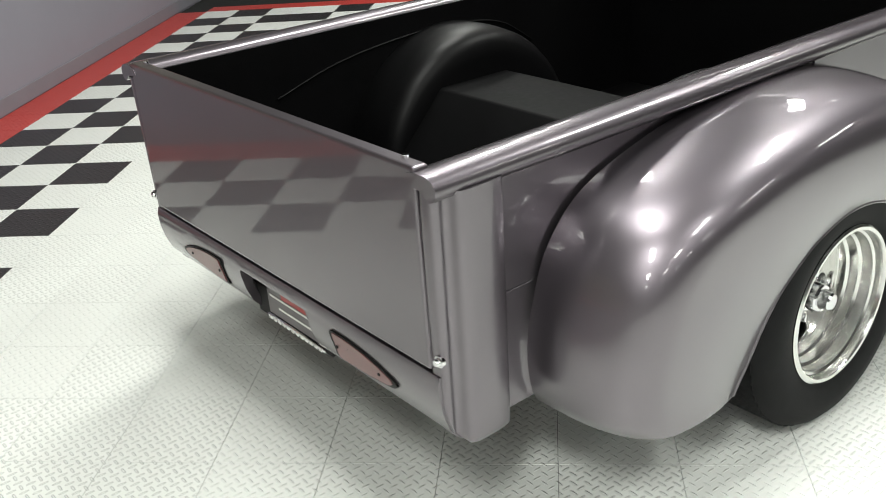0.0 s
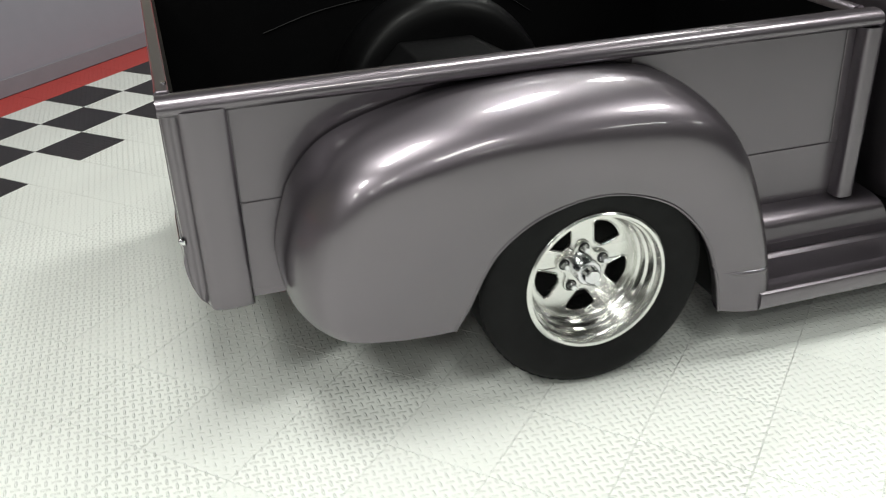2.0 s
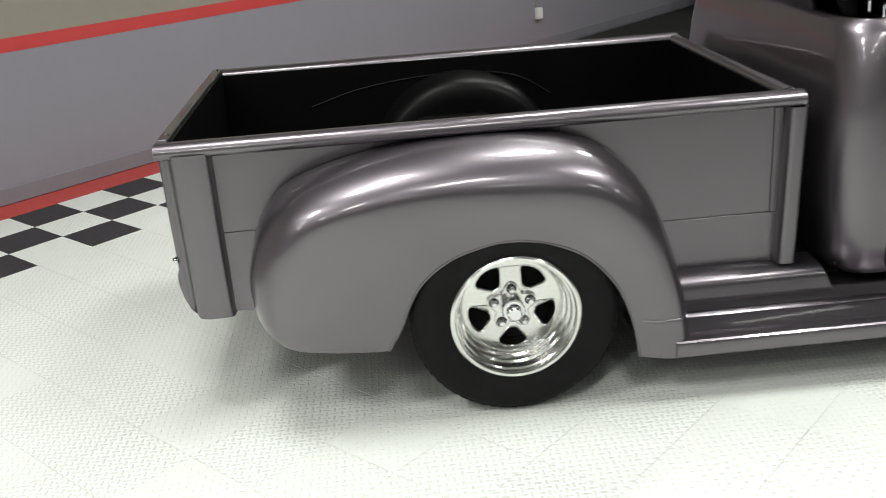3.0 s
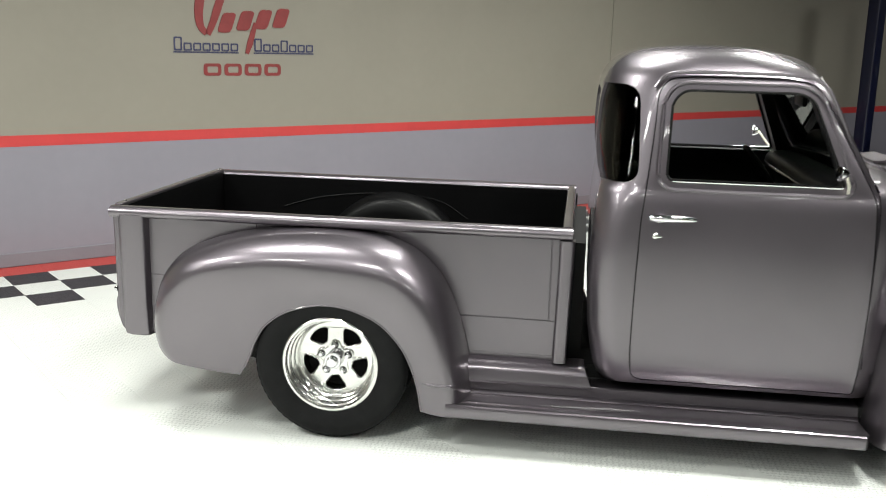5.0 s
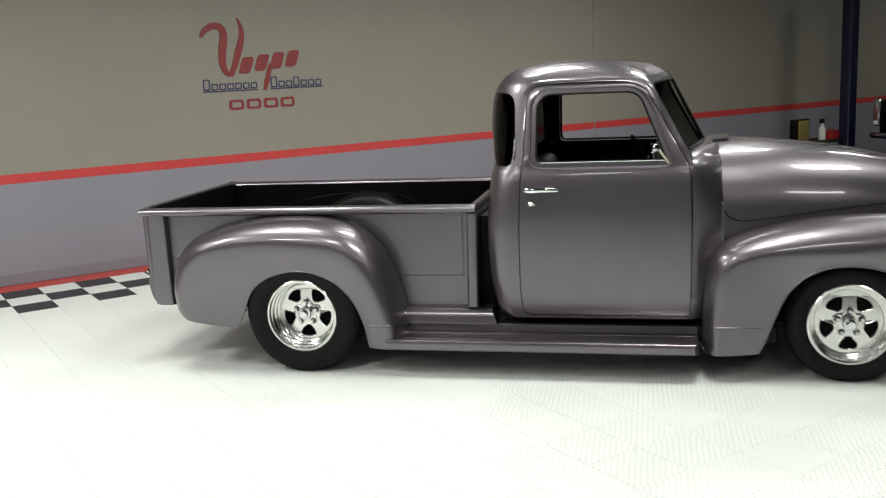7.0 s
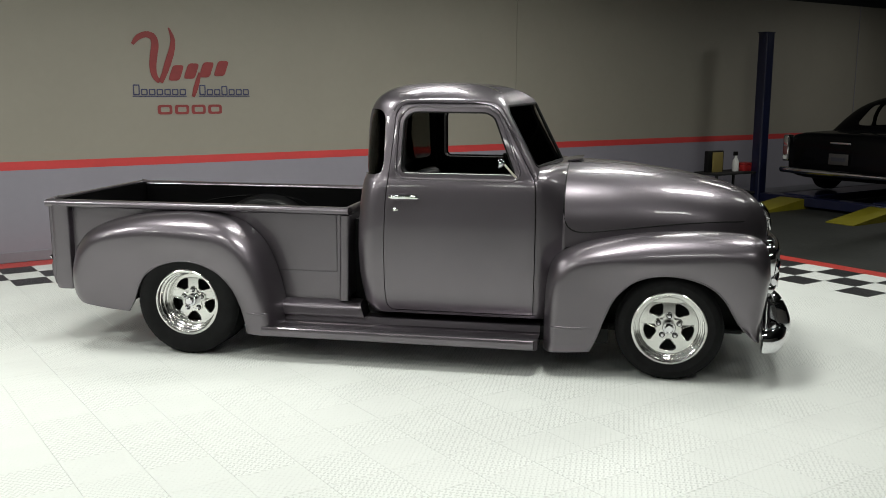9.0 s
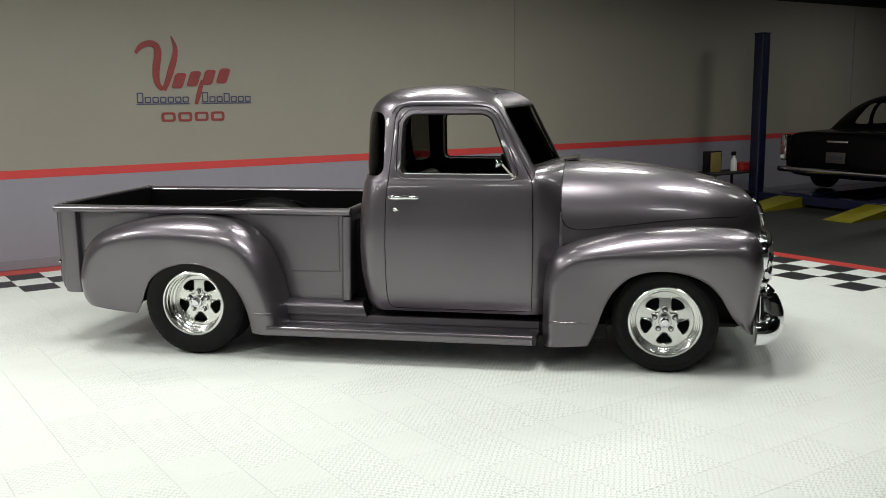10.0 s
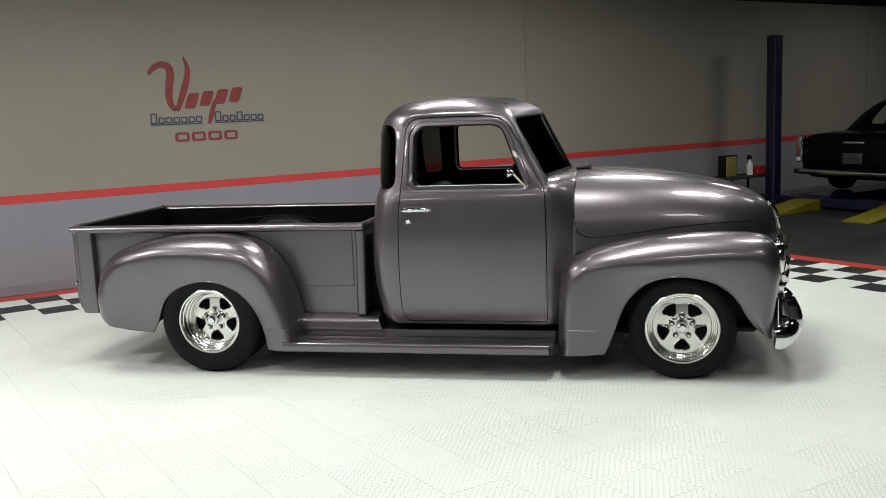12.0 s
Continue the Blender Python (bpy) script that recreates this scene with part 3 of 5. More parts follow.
def cab_shell(a, b):
    """The shell between two insets, open at the bottom, closed above."""
    va, fa, n, m = cab_solid(a, 0.30)
    vb, fb, _, _ = cab_solid(b, 0.30)
    k = len(va)
    faces = fa + [tuple(reversed([i + k for i in f])) for f in fb]
    top_a, top_b = va[(m - 1) * n:], vb[(m - 1) * n:]
    # roof caps as strips across from right to left
    half = n // 2
    for off, verts in (((m - 1) * n, va), (k + (m - 1) * n, vb)):
        for i in range(half):
            q = [off + i, off + i + 1, off + (n - i - 1) % n, off + (n - i) % n]
            q = list(dict.fromkeys(q))
            if len(q) >= 3:
                faces.append(tuple(q))
    for i in range(n):
        j = (i + 1) % n
        faces.append((i, j, k + j, k + i))
    bm = bm_of(va + vb, faces)
    bmesh.ops.recalc_face_normals(bm, faces=bm.faces)
    return bm_mesh(bm)


DOOR = [(1.262, 0.322), (2.152, 0.322), (2.160, 0.60), (2.161, 0.90), (2.153, 1.125), (1.948, 1.500), (1.900, 1.560), (1.800, 1.576), (1.440, 1.576), (1.340, 1.566), (1.302, 1.515),
        (1.292, 1.344), (1.274, 1.153), (1.258, 1.004), (1.250, 0.724), (1.250, 0.44)]
DOOR_R = [0.05, 0.012, 0.1, 0.1, 0.04, 0.06, 0.05, 0.05, 0.05, 0.05, 0.05, 0.05, 0.03, 0.05, 0.1, 0.1]
WINDOW = [(1.343, 1.163), (2.040, 1.163), (1.905, 1.500), (1.850, 1.528), (1.40, 1.528), (1.352, 1.48)]
WINDOW_R = [0.045, 0.03, 0.05, 0.05, 0.05, 0.05]


def grown(outline, g):
    c = sum((Vector(p) for p in outline), Vector((0, 0))) / len(outline)
    res = []
    n = len(outline)
    for i, p in enumerate(outline):
        d = (Vector(outline[(i + 1) % n]) - Vector(outline[i - 1])).normalized()
        res.append(tuple(Vector(p) + Vector((d.y, -d.x)) * g))
    return res


def side_cut(outline, y0, y1):
    return prism(outline, lambda p, q, d: (p, d, q), y0, y1)


door_line, window_line = rounded(DOOR, DOOR_R, 6), rounded(WINDOW, WINDOW_R, 6)
def corner_cut(sign, g=0.0):
    o = rounded([(0.98, 1.148 - g), (1.240 + g, 1.148 - g), (1.232 + g, 1.538 + g), (0.98, 1.538 + g)], [0.01, 0.075, 0.075, 0.01], 7)
    return prism(o, lambda p, q, d: (p, d * sign, q), -0.90, -0.45 + g)


def rear_cut(g=0.0):
    return prism(rounded([(-0.37 - g, 1.19 - g), (0.37 + g, 1.19 - g), (0.35 + g, 1.50 + g), (-0.35 - g, 1.50 + g)], 0.08, 6), lambda p, q, d: (d, p, q), 0.9, 1.32)


def front_cut(sign, g=0.0):
    o = rounded([(-0.668 - g, 1.198 - g), (0.002 + g, 1.205 - g), (0.002 + g, 1.572 + g), (-0.605 - g, 1.562 + g)], [0.05, 0.001, 0.001, 0.07], 6)
    return prism([(p * sign, q) for p, q in o], lambda p, q, d: (d, p, q), 1.88, 2.5)


def on_cab(x, z, inset=0.0):
    """The half width of the cab at height z."""
    for (a, b) in zip(CAB, CAB[1:]):
        if a[0] <= z <= b[0]:
            s = (z - a[0]) / (b[0] - a[0])
            return a[3] + (b[3] - a[3]) * s - inset
    return CAB[-1][3]


shell = cab_shell(0.0, 0.030)
body = carved(shell.copy(), [side_cut(grown(door_line, 0.003), -1.0, -0.5), side_cut(grown(door_line, 0.003), 0.5, 1.0), corner_cut(1), corner_cut(-1),
                             rear_cut(), front_cut(1), front_cut(-1), box(2.1665, 2.6, -1.0, 1.0, 0.44, 1.142)])
cab_body = part("cab_body", body, PAINT, truck, "silver-grey five-window cab shell with rounded roof", 48)
door = carved(shell.copy(), [side_cut(grown(door_line, -0.002), -1.0, -0.5)], "INTERSECT")
door = carved(door, [side_cut(window_line, -1.0, -0.4)])
doors = both_sides("cab_door", door, PAINT, truck, "silver-grey cab door with open window", 30)
# inner jamb behind the door gaps, so that the seams read dark
jamb = carved(cab_shell(0.031, 0.040), [side_cut(grown(window_line, 0.004), -1.0, 1.0), corner_cut(1, 0.004), corner_cut(-1, 0.004), rear_cut(0.004), front_cut(1, 0.004), front_cut(-1, 0.004), box(2.150, 2.6, -1.0, 1.0, 0.44, 1.142)])
part("cab_lining", jamb, INTERIOR, truck, "black inner lining of the cab")
for outline in (grown(window_line, 0.055), rounded([(1.243, 1.12), (1.285, 1.12), (1.285, 1.55), (1.243, 1.55)], 0.01, 2)):
    trim = bm_mesh(prism(outline, lambda p, q, d: (p, -(on_cab(p, min(q, 1.6)) - d), q), 0.036, 0.115))
    both_sides("inner_trim", carved(trim, [side_cut(window_line, -1.0, -0.4)]), INTERIOR, truck, "thick black inner door trim")
pane_shell = cab_shell(0.012, 0.018)
for sign, nm in ((1, "corner_window"), (-1, "corner_window")):
    part(nm, carved(pane_shell.copy(), [corner_cut(sign, 0.006)], "INTERSECT"), TINTED, truck, "dark tinted wrap-around corner glass", 30)
part("rear_window", carved(pane_shell.copy(), [rear_cut(0.006)], "INTERSECT"), TINTED, truck, "dark tinted rear glass", 30)
for sign in (1, -1):
    part("windshield", carved(pane_shell.copy(), [front_cut(sign, 0.006)], "INTERSECT"), SHIELD, truck, "raked split windshield pane", 30)


def seal_loop(points, radius, name, material, parent, flat=1.0):
    return part(name, tube(points, radius, 6, True, flat), material, parent)


# black rubber seals round the corner glass and a bright bead round the side window


for sgn, d in zip((-1, 1), doors):
    loop = [(p, sgn * (on_cab(p, q) - 0.008), q) for p, q in grown(window_line, -0.004)]
    seal_loop(loop, 0.007, "window_bead", SEAL, d)
    part("window_sill_trim", tube([(1.372, sgn * 0.768, 1.168), (1.70, sgn * 0.768, 1.168), (2.022, sgn * 0.768, 1.168)], 0.006, 8), CHROME, d, "bright trim along the window sill")
    # raised frame moulding round the window
    loop = [(p, sgn * (on_cab(p, q) + 0.001), q) for p, q in grown(window_line, 0.030)]
    seal_loop(loop, 0.008, "window_moulding", PAINT, d)
    # handle
    y = -0.812
    hb = tube([(1.308, sgn * 0.800, 1.026), (1.308, sgn * 0.848, 1.026)], 0.014, 12)
    handle = part("door_handle", hb, CHROME, d, "chrome lever door handle")
    part("handle_stud", tube([(1.448, sgn * 0.800, 1.027), (1.448, sgn * 0.845, 1.027)], 0.008, 8), CHROME, d)
    grip = spline([(1.292, sgn * 0.842, 1.026), (1.34, sgn * 0.856, 1.029), (1.41, sgn * 0.853, 1.029), (1.468, sgn * 0.838, 1.024)], 12)
    me = bm_mesh(tube(grip, [0.012, 0.016, 0.017, 0.017, 0.016, 0.016, 0.015, 0.015, 0.014, 0.013, 0.012, 0.008], 10))
    part("handle_grip", me, CHROME, d, "chrome lever")
    lock = bm_mesh(revolve([(0.0, -0.014), (0.005, -0.0135), (0.010, -0.011), (0.0135, -0.006), (0.0145, 0.0), (0.0145, 0.012)], 20))
    lock.transform(pose(1.318, sgn * 0.808, 0.948, 0, 0, 0 if sgn < 0 else 180))
    lock = part("door_lock", lock, ALLOY, d, "bright round door lock")
    part("lock_cover", box(1.318, 1.343, sgn * 0.816 - 0.004, sgn * 0.816 + 0.004, 0.943, 0.953, 0.003), ALLOY, lock)
    # round chrome mirror on a slim arm
    arm = tube([(2.045, sgn * 0.765, 1.145), (2.02, sgn * 0.86, 1.19), (1.985, sgn * 0.93, 1.245)], 0.006, 8)
    mirror_arm = part("mirror_arm", arm, IVORY, d, "slim pale mirror arm")
    cup = revolve([(0.0, -0.034), (0.010, -0.030), (0.021, -0.016), (0.027, 0.0), (0.0275, 0.005), (0.024, 0.007), (0.0, 0.007)], 24)
    me = bm_mesh(cup)
    me.transform(pose(1.962, sgn * 0.945, 1.245, 0, 0, 90 * 1.0 - 12 * sgn))
    part("mirror_head", me, CHROME, d, "round chrome side mirror")

# drip rail over the doors
for sgn in (-1, 1):
    rail = spline([(2.06, sgn * 0.716, 1.32), (1.975, sgn * 0.700, 1.50), (1.915, sgn * 0.687, 1.572), (1.80, sgn * 0.680, 1.592), (1.45, sgn * 0.680, 1.594), (1.33, sgn * 0.684, 1.582), (1.285, sgn * 0.700, 1.53)], 40)
    part("drip_rail", tube(rail, 0.007, 8), PAINT, truck)
# chrome-free windshield frame and centre post
part("windshield_post", tube([(2.256, 0, 1.20), (2.150, 0, 1.40), (2.066, 0, 1.575)], 0.006, 8), SEAL, truck)


def on_front(y, z):
    """How far forward the windshield stands at this place."""
    for a, b in zip(CAB, CAB[1:]):
        if a[0] <= z <= b[0]:
            s = (z - a[0]) / (b[0] - a[0])
            xf, w, rf, vee = [a[k] + (b[k] - a[k]) * s for k in (2, 3, 5, 6)]
            return xf - vee * 0.93 * abs(y) / (w - rf)
    return CAB[-1][2]


for sgn in (-1, 1):
    path = rounded([(-0.660, 1.202), (-0.002, 1.208), (-0.002, 1.569), (-0.600, 1.559)], [0.05, 0.001, 0.001, 0.07], 8)
    part("windshield_seal", tube([(on_front(p, q) - 0.004, p * -sgn, q) for p, q in path], 0.009, 6, True), SEAL, truck)
# cowl vent lid, a little open
vent = prism(rounded([(2.30, -0.17), (2.395, -0.17), (2.395, 0.17), (2.30, 0.17)], 0.03, 4), lambda p, q, d: (p, q, 1.198 + (p - 2.29) * 0.14 + d + 0.006), 0.0, 0.010)
part("cowl_vent", vent, PAINT, truck, "slightly raised cowl vent lid")

# ---- cab interior
part("cab_floor", box(1.12, 2.25, -0.70, 0.70, 0.33, 0.37), INTERIOR, truck)
part("seat_cushion", box(1.22, 1.72, -0.66, 0.66, 0.62, 0.80, 0.06, 4), INTERIOR, truck, "black vinyl bench cushion")
sb = box(0, 0.16, -0.66, 0.66, 0, 0.36, 0.06, 4)
bmesh.ops.transform(sb, matrix=pose(1.18, 0, 0.72, 0, -12, 0) , verts=sb.verts)
bmesh.ops.translate(sb, vec=(0.06, 0, 0), verts=sb.verts)
part("seat_back", sb, INTERIOR, truck, "black vinyl bench backrest")
part("dashboard", box(1.98, 2.18, -0.70, 0.70, 0.90, 1.17, 0.05, 4), INTERIOR, truck, "dark painted dashboard")
col = tube([(2.12, 0.36, 0.91), (1.94, 0.36, 1.05)], 0.030, 14)
part("steering_column", col, CHROME, truck, "chrome steering column")
ring = revolve([(0.19 + 0.012 * math.cos(a), 0.012 * math.sin(a)) for a in [2 * math.pi * k / 8 for k in range(8)]], 40, True)
for k in range(3):
    a = math.radians(90 + 120 * k)
    join(ring, tube([(0.0, 0.0, 0.0), (0.185 * math.cos(a), 0, 0.185 * math.sin(a))], 0.011, 8))
me = bm_mesh(ring)
me.transform(pose(1.94, 0.36, 1.05, 0, 0, 0) @ Matrix.Rotation(radians(90), 4, "Z") @ Matrix.Rotation(radians(-35), 4, "X"))
part("steering_wheel", me, SEAL, truck, "dark three-spoke steering wheel")
part("wheel_spokes_hub", tube([(1.955, 0.36, 1.04), (1.92, 0.36, 1.065)], 0.03, 16), CHROME, truck, "bright steering hub")
part("dash_trim", tube([(1.972, -0.62, 1.105), (1.968, 0.0, 1.108), (1.972, 0.62, 1.105)], 0.010, 10), CHROME, truck, "bright dashboard trim strip")
part("inside_mirror", box(1.985, 2.01, -0.09, 0.09, 1.44, 1.50, 0.012), SEAL, truck)

# ---- cowl and hood


def nose_section(x, w, zt, zb, power=2.5, n=41, low=None):
    """Cross section over the engine: up one side, over and down the other."""
    pts = []
    zm = zb
    for k in range(n):
        a = math.pi * k / (n - 1)
        c, s = math.cos(a), math.sin(a)
        y = -w * math.copysign(abs(c) ** (2 / power), c)
        z = zm + (zt - zm) * abs(s) ** (2 / power)
        pts.append((x, y, z))
    if low is not None:
        pts = [(x, -w * 0.978, low)] + pts + [(x, w * 0.978, low)]
    return pts


def loft(sections, material, name, parent, label, thick=0.0, cap_front=False, cap_back=False):
    n = len(sections[0])
    faces = grid_faces(len(sections), n)
    if cap_front:
        faces.append(tuple(range((len(sections) - 1) * n, len(sections) * n)))
    if cap_back:
        faces.append(tuple(range(n))[::-1])
    return part(name, bm_of([p for s in sections for p in s], faces), material, parent, label, 40)


cowl_keys = [(2.166, 0.8075, 1.200, 0.75, 7.5), (2.190, 0.798, 1.203, 0.75, 6.6), (2.215, 0.784, 1.205, 0.75, 5.7), (2.245, 0.765, 1.206, 0.75, 4.7), (2.280, 0.743, 1.206, 0.75, 3.7), (2.314, 0.722, 1.206, 0.75, 2.9)]
loft([nose_section(x, w, zt, zb, pw, 61, low=0.42) for x, w, zt, zb, pw in smooth_keys(cowl_keys, 16)], PAINT, "cowl", truck, "silver-grey cowl behind the hood")
loft([nose_section(2.310, 0.714, 1.198, 0.76, 2.9), nose_section(2.335, 0.706, 1.196, 0.76, 2.9)], SEAL, "hood_seam", truck, "")
hood_keys = [(2.322, 0.719, 1.206, 0.74, 2.9), (2.38, 0.705, 1.207, 0.745, 2.85), (2.50, 0.682, 1.204, 0.75, 2.8), (2.65, 0.655, 1.194, 0.76, 2.7), (2.80, 0.625, 1.178, 0.76, 2.6), (2.95, 0.590, 1.158, 0.76, 2.55),
             (3.10, 0.548, 1.132, 0.75, 2.45), (3.22, 0.505, 1.104, 0.75, 2.4), (3.32, 0.455, 1.074, 0.74, 2.35), (3.40, 0.400, 1.041, 0.73, 2.3), (3.46, 0.340, 1.005, 0.71, 2.25), (3.505, 0.280, 0.963, 0.70, 2.2),
             (3.54, 0.210, 0.912, 0.68, 2.1), (3.562, 0.135, 0.855, 0.67, 2.0), (3.575, 0.06, 0.80, 0.67, 2.0), (3.578, 0.02, 0.77, 0.67, 2.0)]



def hood_y(x, z):
    """The half width of the hood at this place."""
    for a, b in zip(hood_keys, hood_keys[1:]):
        if a[0] <= x <= b[0] or (x < a[0] and a is hood_keys[0]):
            s = max(0.0, (x - a[0]) / (b[0] - a[0]))
            w, zt, zb, pw = [a[k] + (b[k] - a[k]) * s for k in (1, 2, 3, 4)]
            return w * (1 - max(0.0, (z - zb) / (zt - zb)) ** pw) ** (1 / pw)
    return 0.0


hood = loft([nose_section(x, w, zt, zb, pw, 61) for x, w, zt, zb, pw in smooth_keys(hood_keys, 60)], PAINT, "hood", truck, "long rounded silver-grey hood", cap_front=True)
for sgn in (-1, 1):
    line = [(x, sgn * (hood_y(x, z) - 0.001), z) for x, _, z in spline([(2.319, 0, 0.965), (2.325, 0, 0.905), (2.347, 0, 0.858), (2.395, 0, 0.833), (2.455, 0, 0.829), (2.55, 0, 0.837), (2.70, 0, 0.852), (2.95, 0, 0.875), (3.20, 0, 0.885), (3.38, 0, 0.880)], 44)]
    part("hood_edge", tube(line, 0.0045, 6), SEAL, truck, "dark shut line of the hood")
    strip = [(x, sgn * (hood_y(2.323, z) + 0.0012), z) for x in (2.308, 2.329) for z in (0.70, 0.76, 0.81, 0.86, 0.90, 0.94)]
    part("cowl_filler", bm_of(strip, grid_faces(2, 6)), PAINT, truck)
# nose badge and strip
part("hood_ornament", tube(spline([(3.515, 0, 0.955), (3.548, 0, 0.905), (3.572, 0, 0.845), (3.585, 0, 0.78)], 14), [0.010, 0.014, 0.018, 0.020, 0.022, 0.022, 0.022, 0.022, 0.020, 0.020, 0.018, 0.018, 0.016, 0.012], 10), CHROME, hood, "chrome nose ornament")
# body between the wings, dark radiator space
part("radiator_space", box(2.35, 3.44, -0.50, 0.50, 0.22, 0.80), DARK, truck)

# ---- grille, headlamps, bumper


def bar_path(x_mid, x_end, half, z, n=21, wrap=2.2):
    return [(x_mid - (x_mid - x_end) * abs(2 * k / (n - 1) - 1) ** wrap, half * (2 * k / (n - 1) - 1), z) for k in range(n)]


grille = part("grille_surround", tube(bar_path(3.60, 3.505, 0.70, 0.735), 0.022, 10), CHROME, truck, "chrome grille with heavy horizontal bars")
for z, r, half in ((0.655, 0.026, 0.735), (0.585, 0.022, 0.74), (0.515, 0.026, 0.70)):
    part("grille_bar", tube(bar_path(3.60, 3.515 if z > 0.55 else 3.49, half, z), r, 10), CHROME, grille)
for k in range(7):
    yy = -0.48 + 0.16 * k
    part("grille_tooth", box(3.545, 3.585, yy - 0.012, yy + 0.012, 0.51, 0.74, 0.006), CHROME, grille)
part("grille_backing", box(3.43, 3.50, -0.62, 0.62, 0.46, 0.76), DARK, grille)
for sgn in (-1, 1):
    ring = revolve([(0.078, 0.0), (0.092, -0.012), (0.100, 0.0), (0.102, 0.03), (0.095, 0.08), (0.078, 0.06)], 32, True)
    me = bm_mesh(ring)
    me.transform(pose(3.502, sgn * 0.70, 0.70, 0, 0, 90))
    lamp = part("headlight", me, CHROME, truck, "round headlight with chrome rim")
    lens = bm_mesh(revolve([(0.0, -0.030), (0.03, -0.027), (0.06, -0.016), (0.08, 0.0), (0.08, 0.02)], 32))
    lens.transform(pose(3.502, sgn * 0.70, 0.70, 0, 0, 90))
    part("headlight_lens", lens, LAMP_GLASS, lamp)
    pod = bm_mesh(revolve([(0.0, -0.024), (0.022, -0.02), (0.036, -0.006), (0.038, 0.02), (0.036, 0.05)], 20))
    pod.transform(pose(3.495, sgn * 0.735, 0.545, 0, 0, 90))
    part("parking_light", pod, CHROME, truck, "small chrome parking light")


def bumper_mesh():
    path = [Vector((3.46, -0.83, 0)), Vector((3.475, -0.835, 0)), Vector((3.515, -0.815, 0)), Vector((3.565, -0.74, 0)), Vector((3.605, -0.60, 0)), Vector((3.625, -0.40, 0)), Vector((3.635, 0, 0))]
    half = spline(path, 22)
    line = half + [Vector((p.x, -p.y, 0)) for p in reversed(half[:-1])]
    prof = [(-0.006, 0.186), (0.012, 0.192), (0.026, 0.218), (0.034, 0.246), (0.034, 0.268), (0.024, 0.296), (0.006, 0.318), (-0.014, 0.324), (-0.020, 0.31), (-0.012, 0.25), (-0.020, 0.20)]
    verts = []
    n = len(line)
    for i, p in enumerate(line):
        d = (line[min(i + 1, n - 1)] - line[max(i - 1, 0)]).normalized()
        nrm = Vector((d.y, -d.x, 0))
        for o, z in prof:
            verts.append((p.x + nrm.x * o, p.y + nrm.y * o, z))
    m = len(prof)
    faces = grid_faces(n, m, False, True) + [tuple(range(m))[::-1], tuple(range((n - 1) * m, n * m))]
    return bm_of(verts, faces)


bumper = part("front_bumper", bumper_mesh(), CHROME, truck, "chrome front bumper")
for sgn in (-1, 1):
    g = spline([(3.585, sgn * 0.56, 0.245), (3.588, sgn * 0.56, 0.28), (3.578, sgn * 0.56, 0.36), (3.556, sgn * 0.56, 0.44), (3.525, sgn * 0.56, 0.512)], 16)
    part("bumper_guard", tube(g, [0.050, 0.064, 0.070, 0.072, 0.071, 0.069, 0.066, 0.063, 0.059, 0.055, 0.050, 0.045, 0.039, 0.031, 0.021, 0.008], 20), CHROME, bumper, "upright bulbous chrome bumper guard")
    part("splash_strip", box(3.478, 3.487, sgn * 0.70 - 0.10, sgn * 0.70 + 0.10, 0.31, 0.475, 0.003, 1), CHROME, bumper, "pale strip between wing and bumper")
part("front_valance", box(3.38, 3.50, -0.62, 0.62, 0.24, 0.46, 0.03, 3), PAINT, truck)

# ---- pickup bed
BED_R, BED_F = -1.045, 0.965


def bed_side():
    # outer skin with a pressed panel: thin sheets butted on a core
    bm = box(BED_R + 0.02, BED_F, -0.640, -0.605, 0.34, 0.905)
    return bm


both_sides("bed_side", bm_mesh(bed_side()), PAINT, truck, "silver-grey bed side panel")
# pressed panel edges: a shallow raised sheet above the crease line, front and rear
both_sides("bed_panel", bm_mesh(box(0.20, 0.905, -0.6445, -0.6402, 0.522, 0.903, 0.0022, 2)), PAINT, truck, "", 12)
both_sides("bed_panel", bm_mesh(box(-0.905, -0.40, -0.6445, -0.6402, 0.622, 0.903, 0.0022, 2)), PAINT, truck, "", 12)
# flat margins round the pressed panels, parted from them by a narrow groove
for x0, x1, z0, z1 in ((0.20, 0.9385, 0.362, 0.5190), (0.9080, 0.9385, 0.5195, 0.903), (-0.905, -0.40, 0.362, 0.6190)):
    both_sides("panel_margin", bm_mesh(box(x0, x1, -0.6440, -0.6402, z0, z1, 0.0015, 1)), PAINT, truck, "", 12)
both_sides("bed_inner_side", bm_mesh(box(-1.0255, BED_F - 0.012, -0.604, -0.590, 0.44, 0.912)), BED_BLACK, truck, "black inner side of the bed")
part("bed_floor", box(BED_R + 0.02, BED_F, -0.604, 0.604, 0.41, 0.44), BED_BLACK, truck, "black bed floor")
part("bed_front_wall", box(BED_F - 0.012, BED_F + 0.018, -0.635, 0.635, 0.36, 0.908, 0.004, 1), PAINT, truck, "front wall of the bed")
part("bed_front_lining", box(BED_F - 0.020, BED_F - 0.0125, -0.595, 0.595, 0.44, 0.905), BED_BLACK, truck)
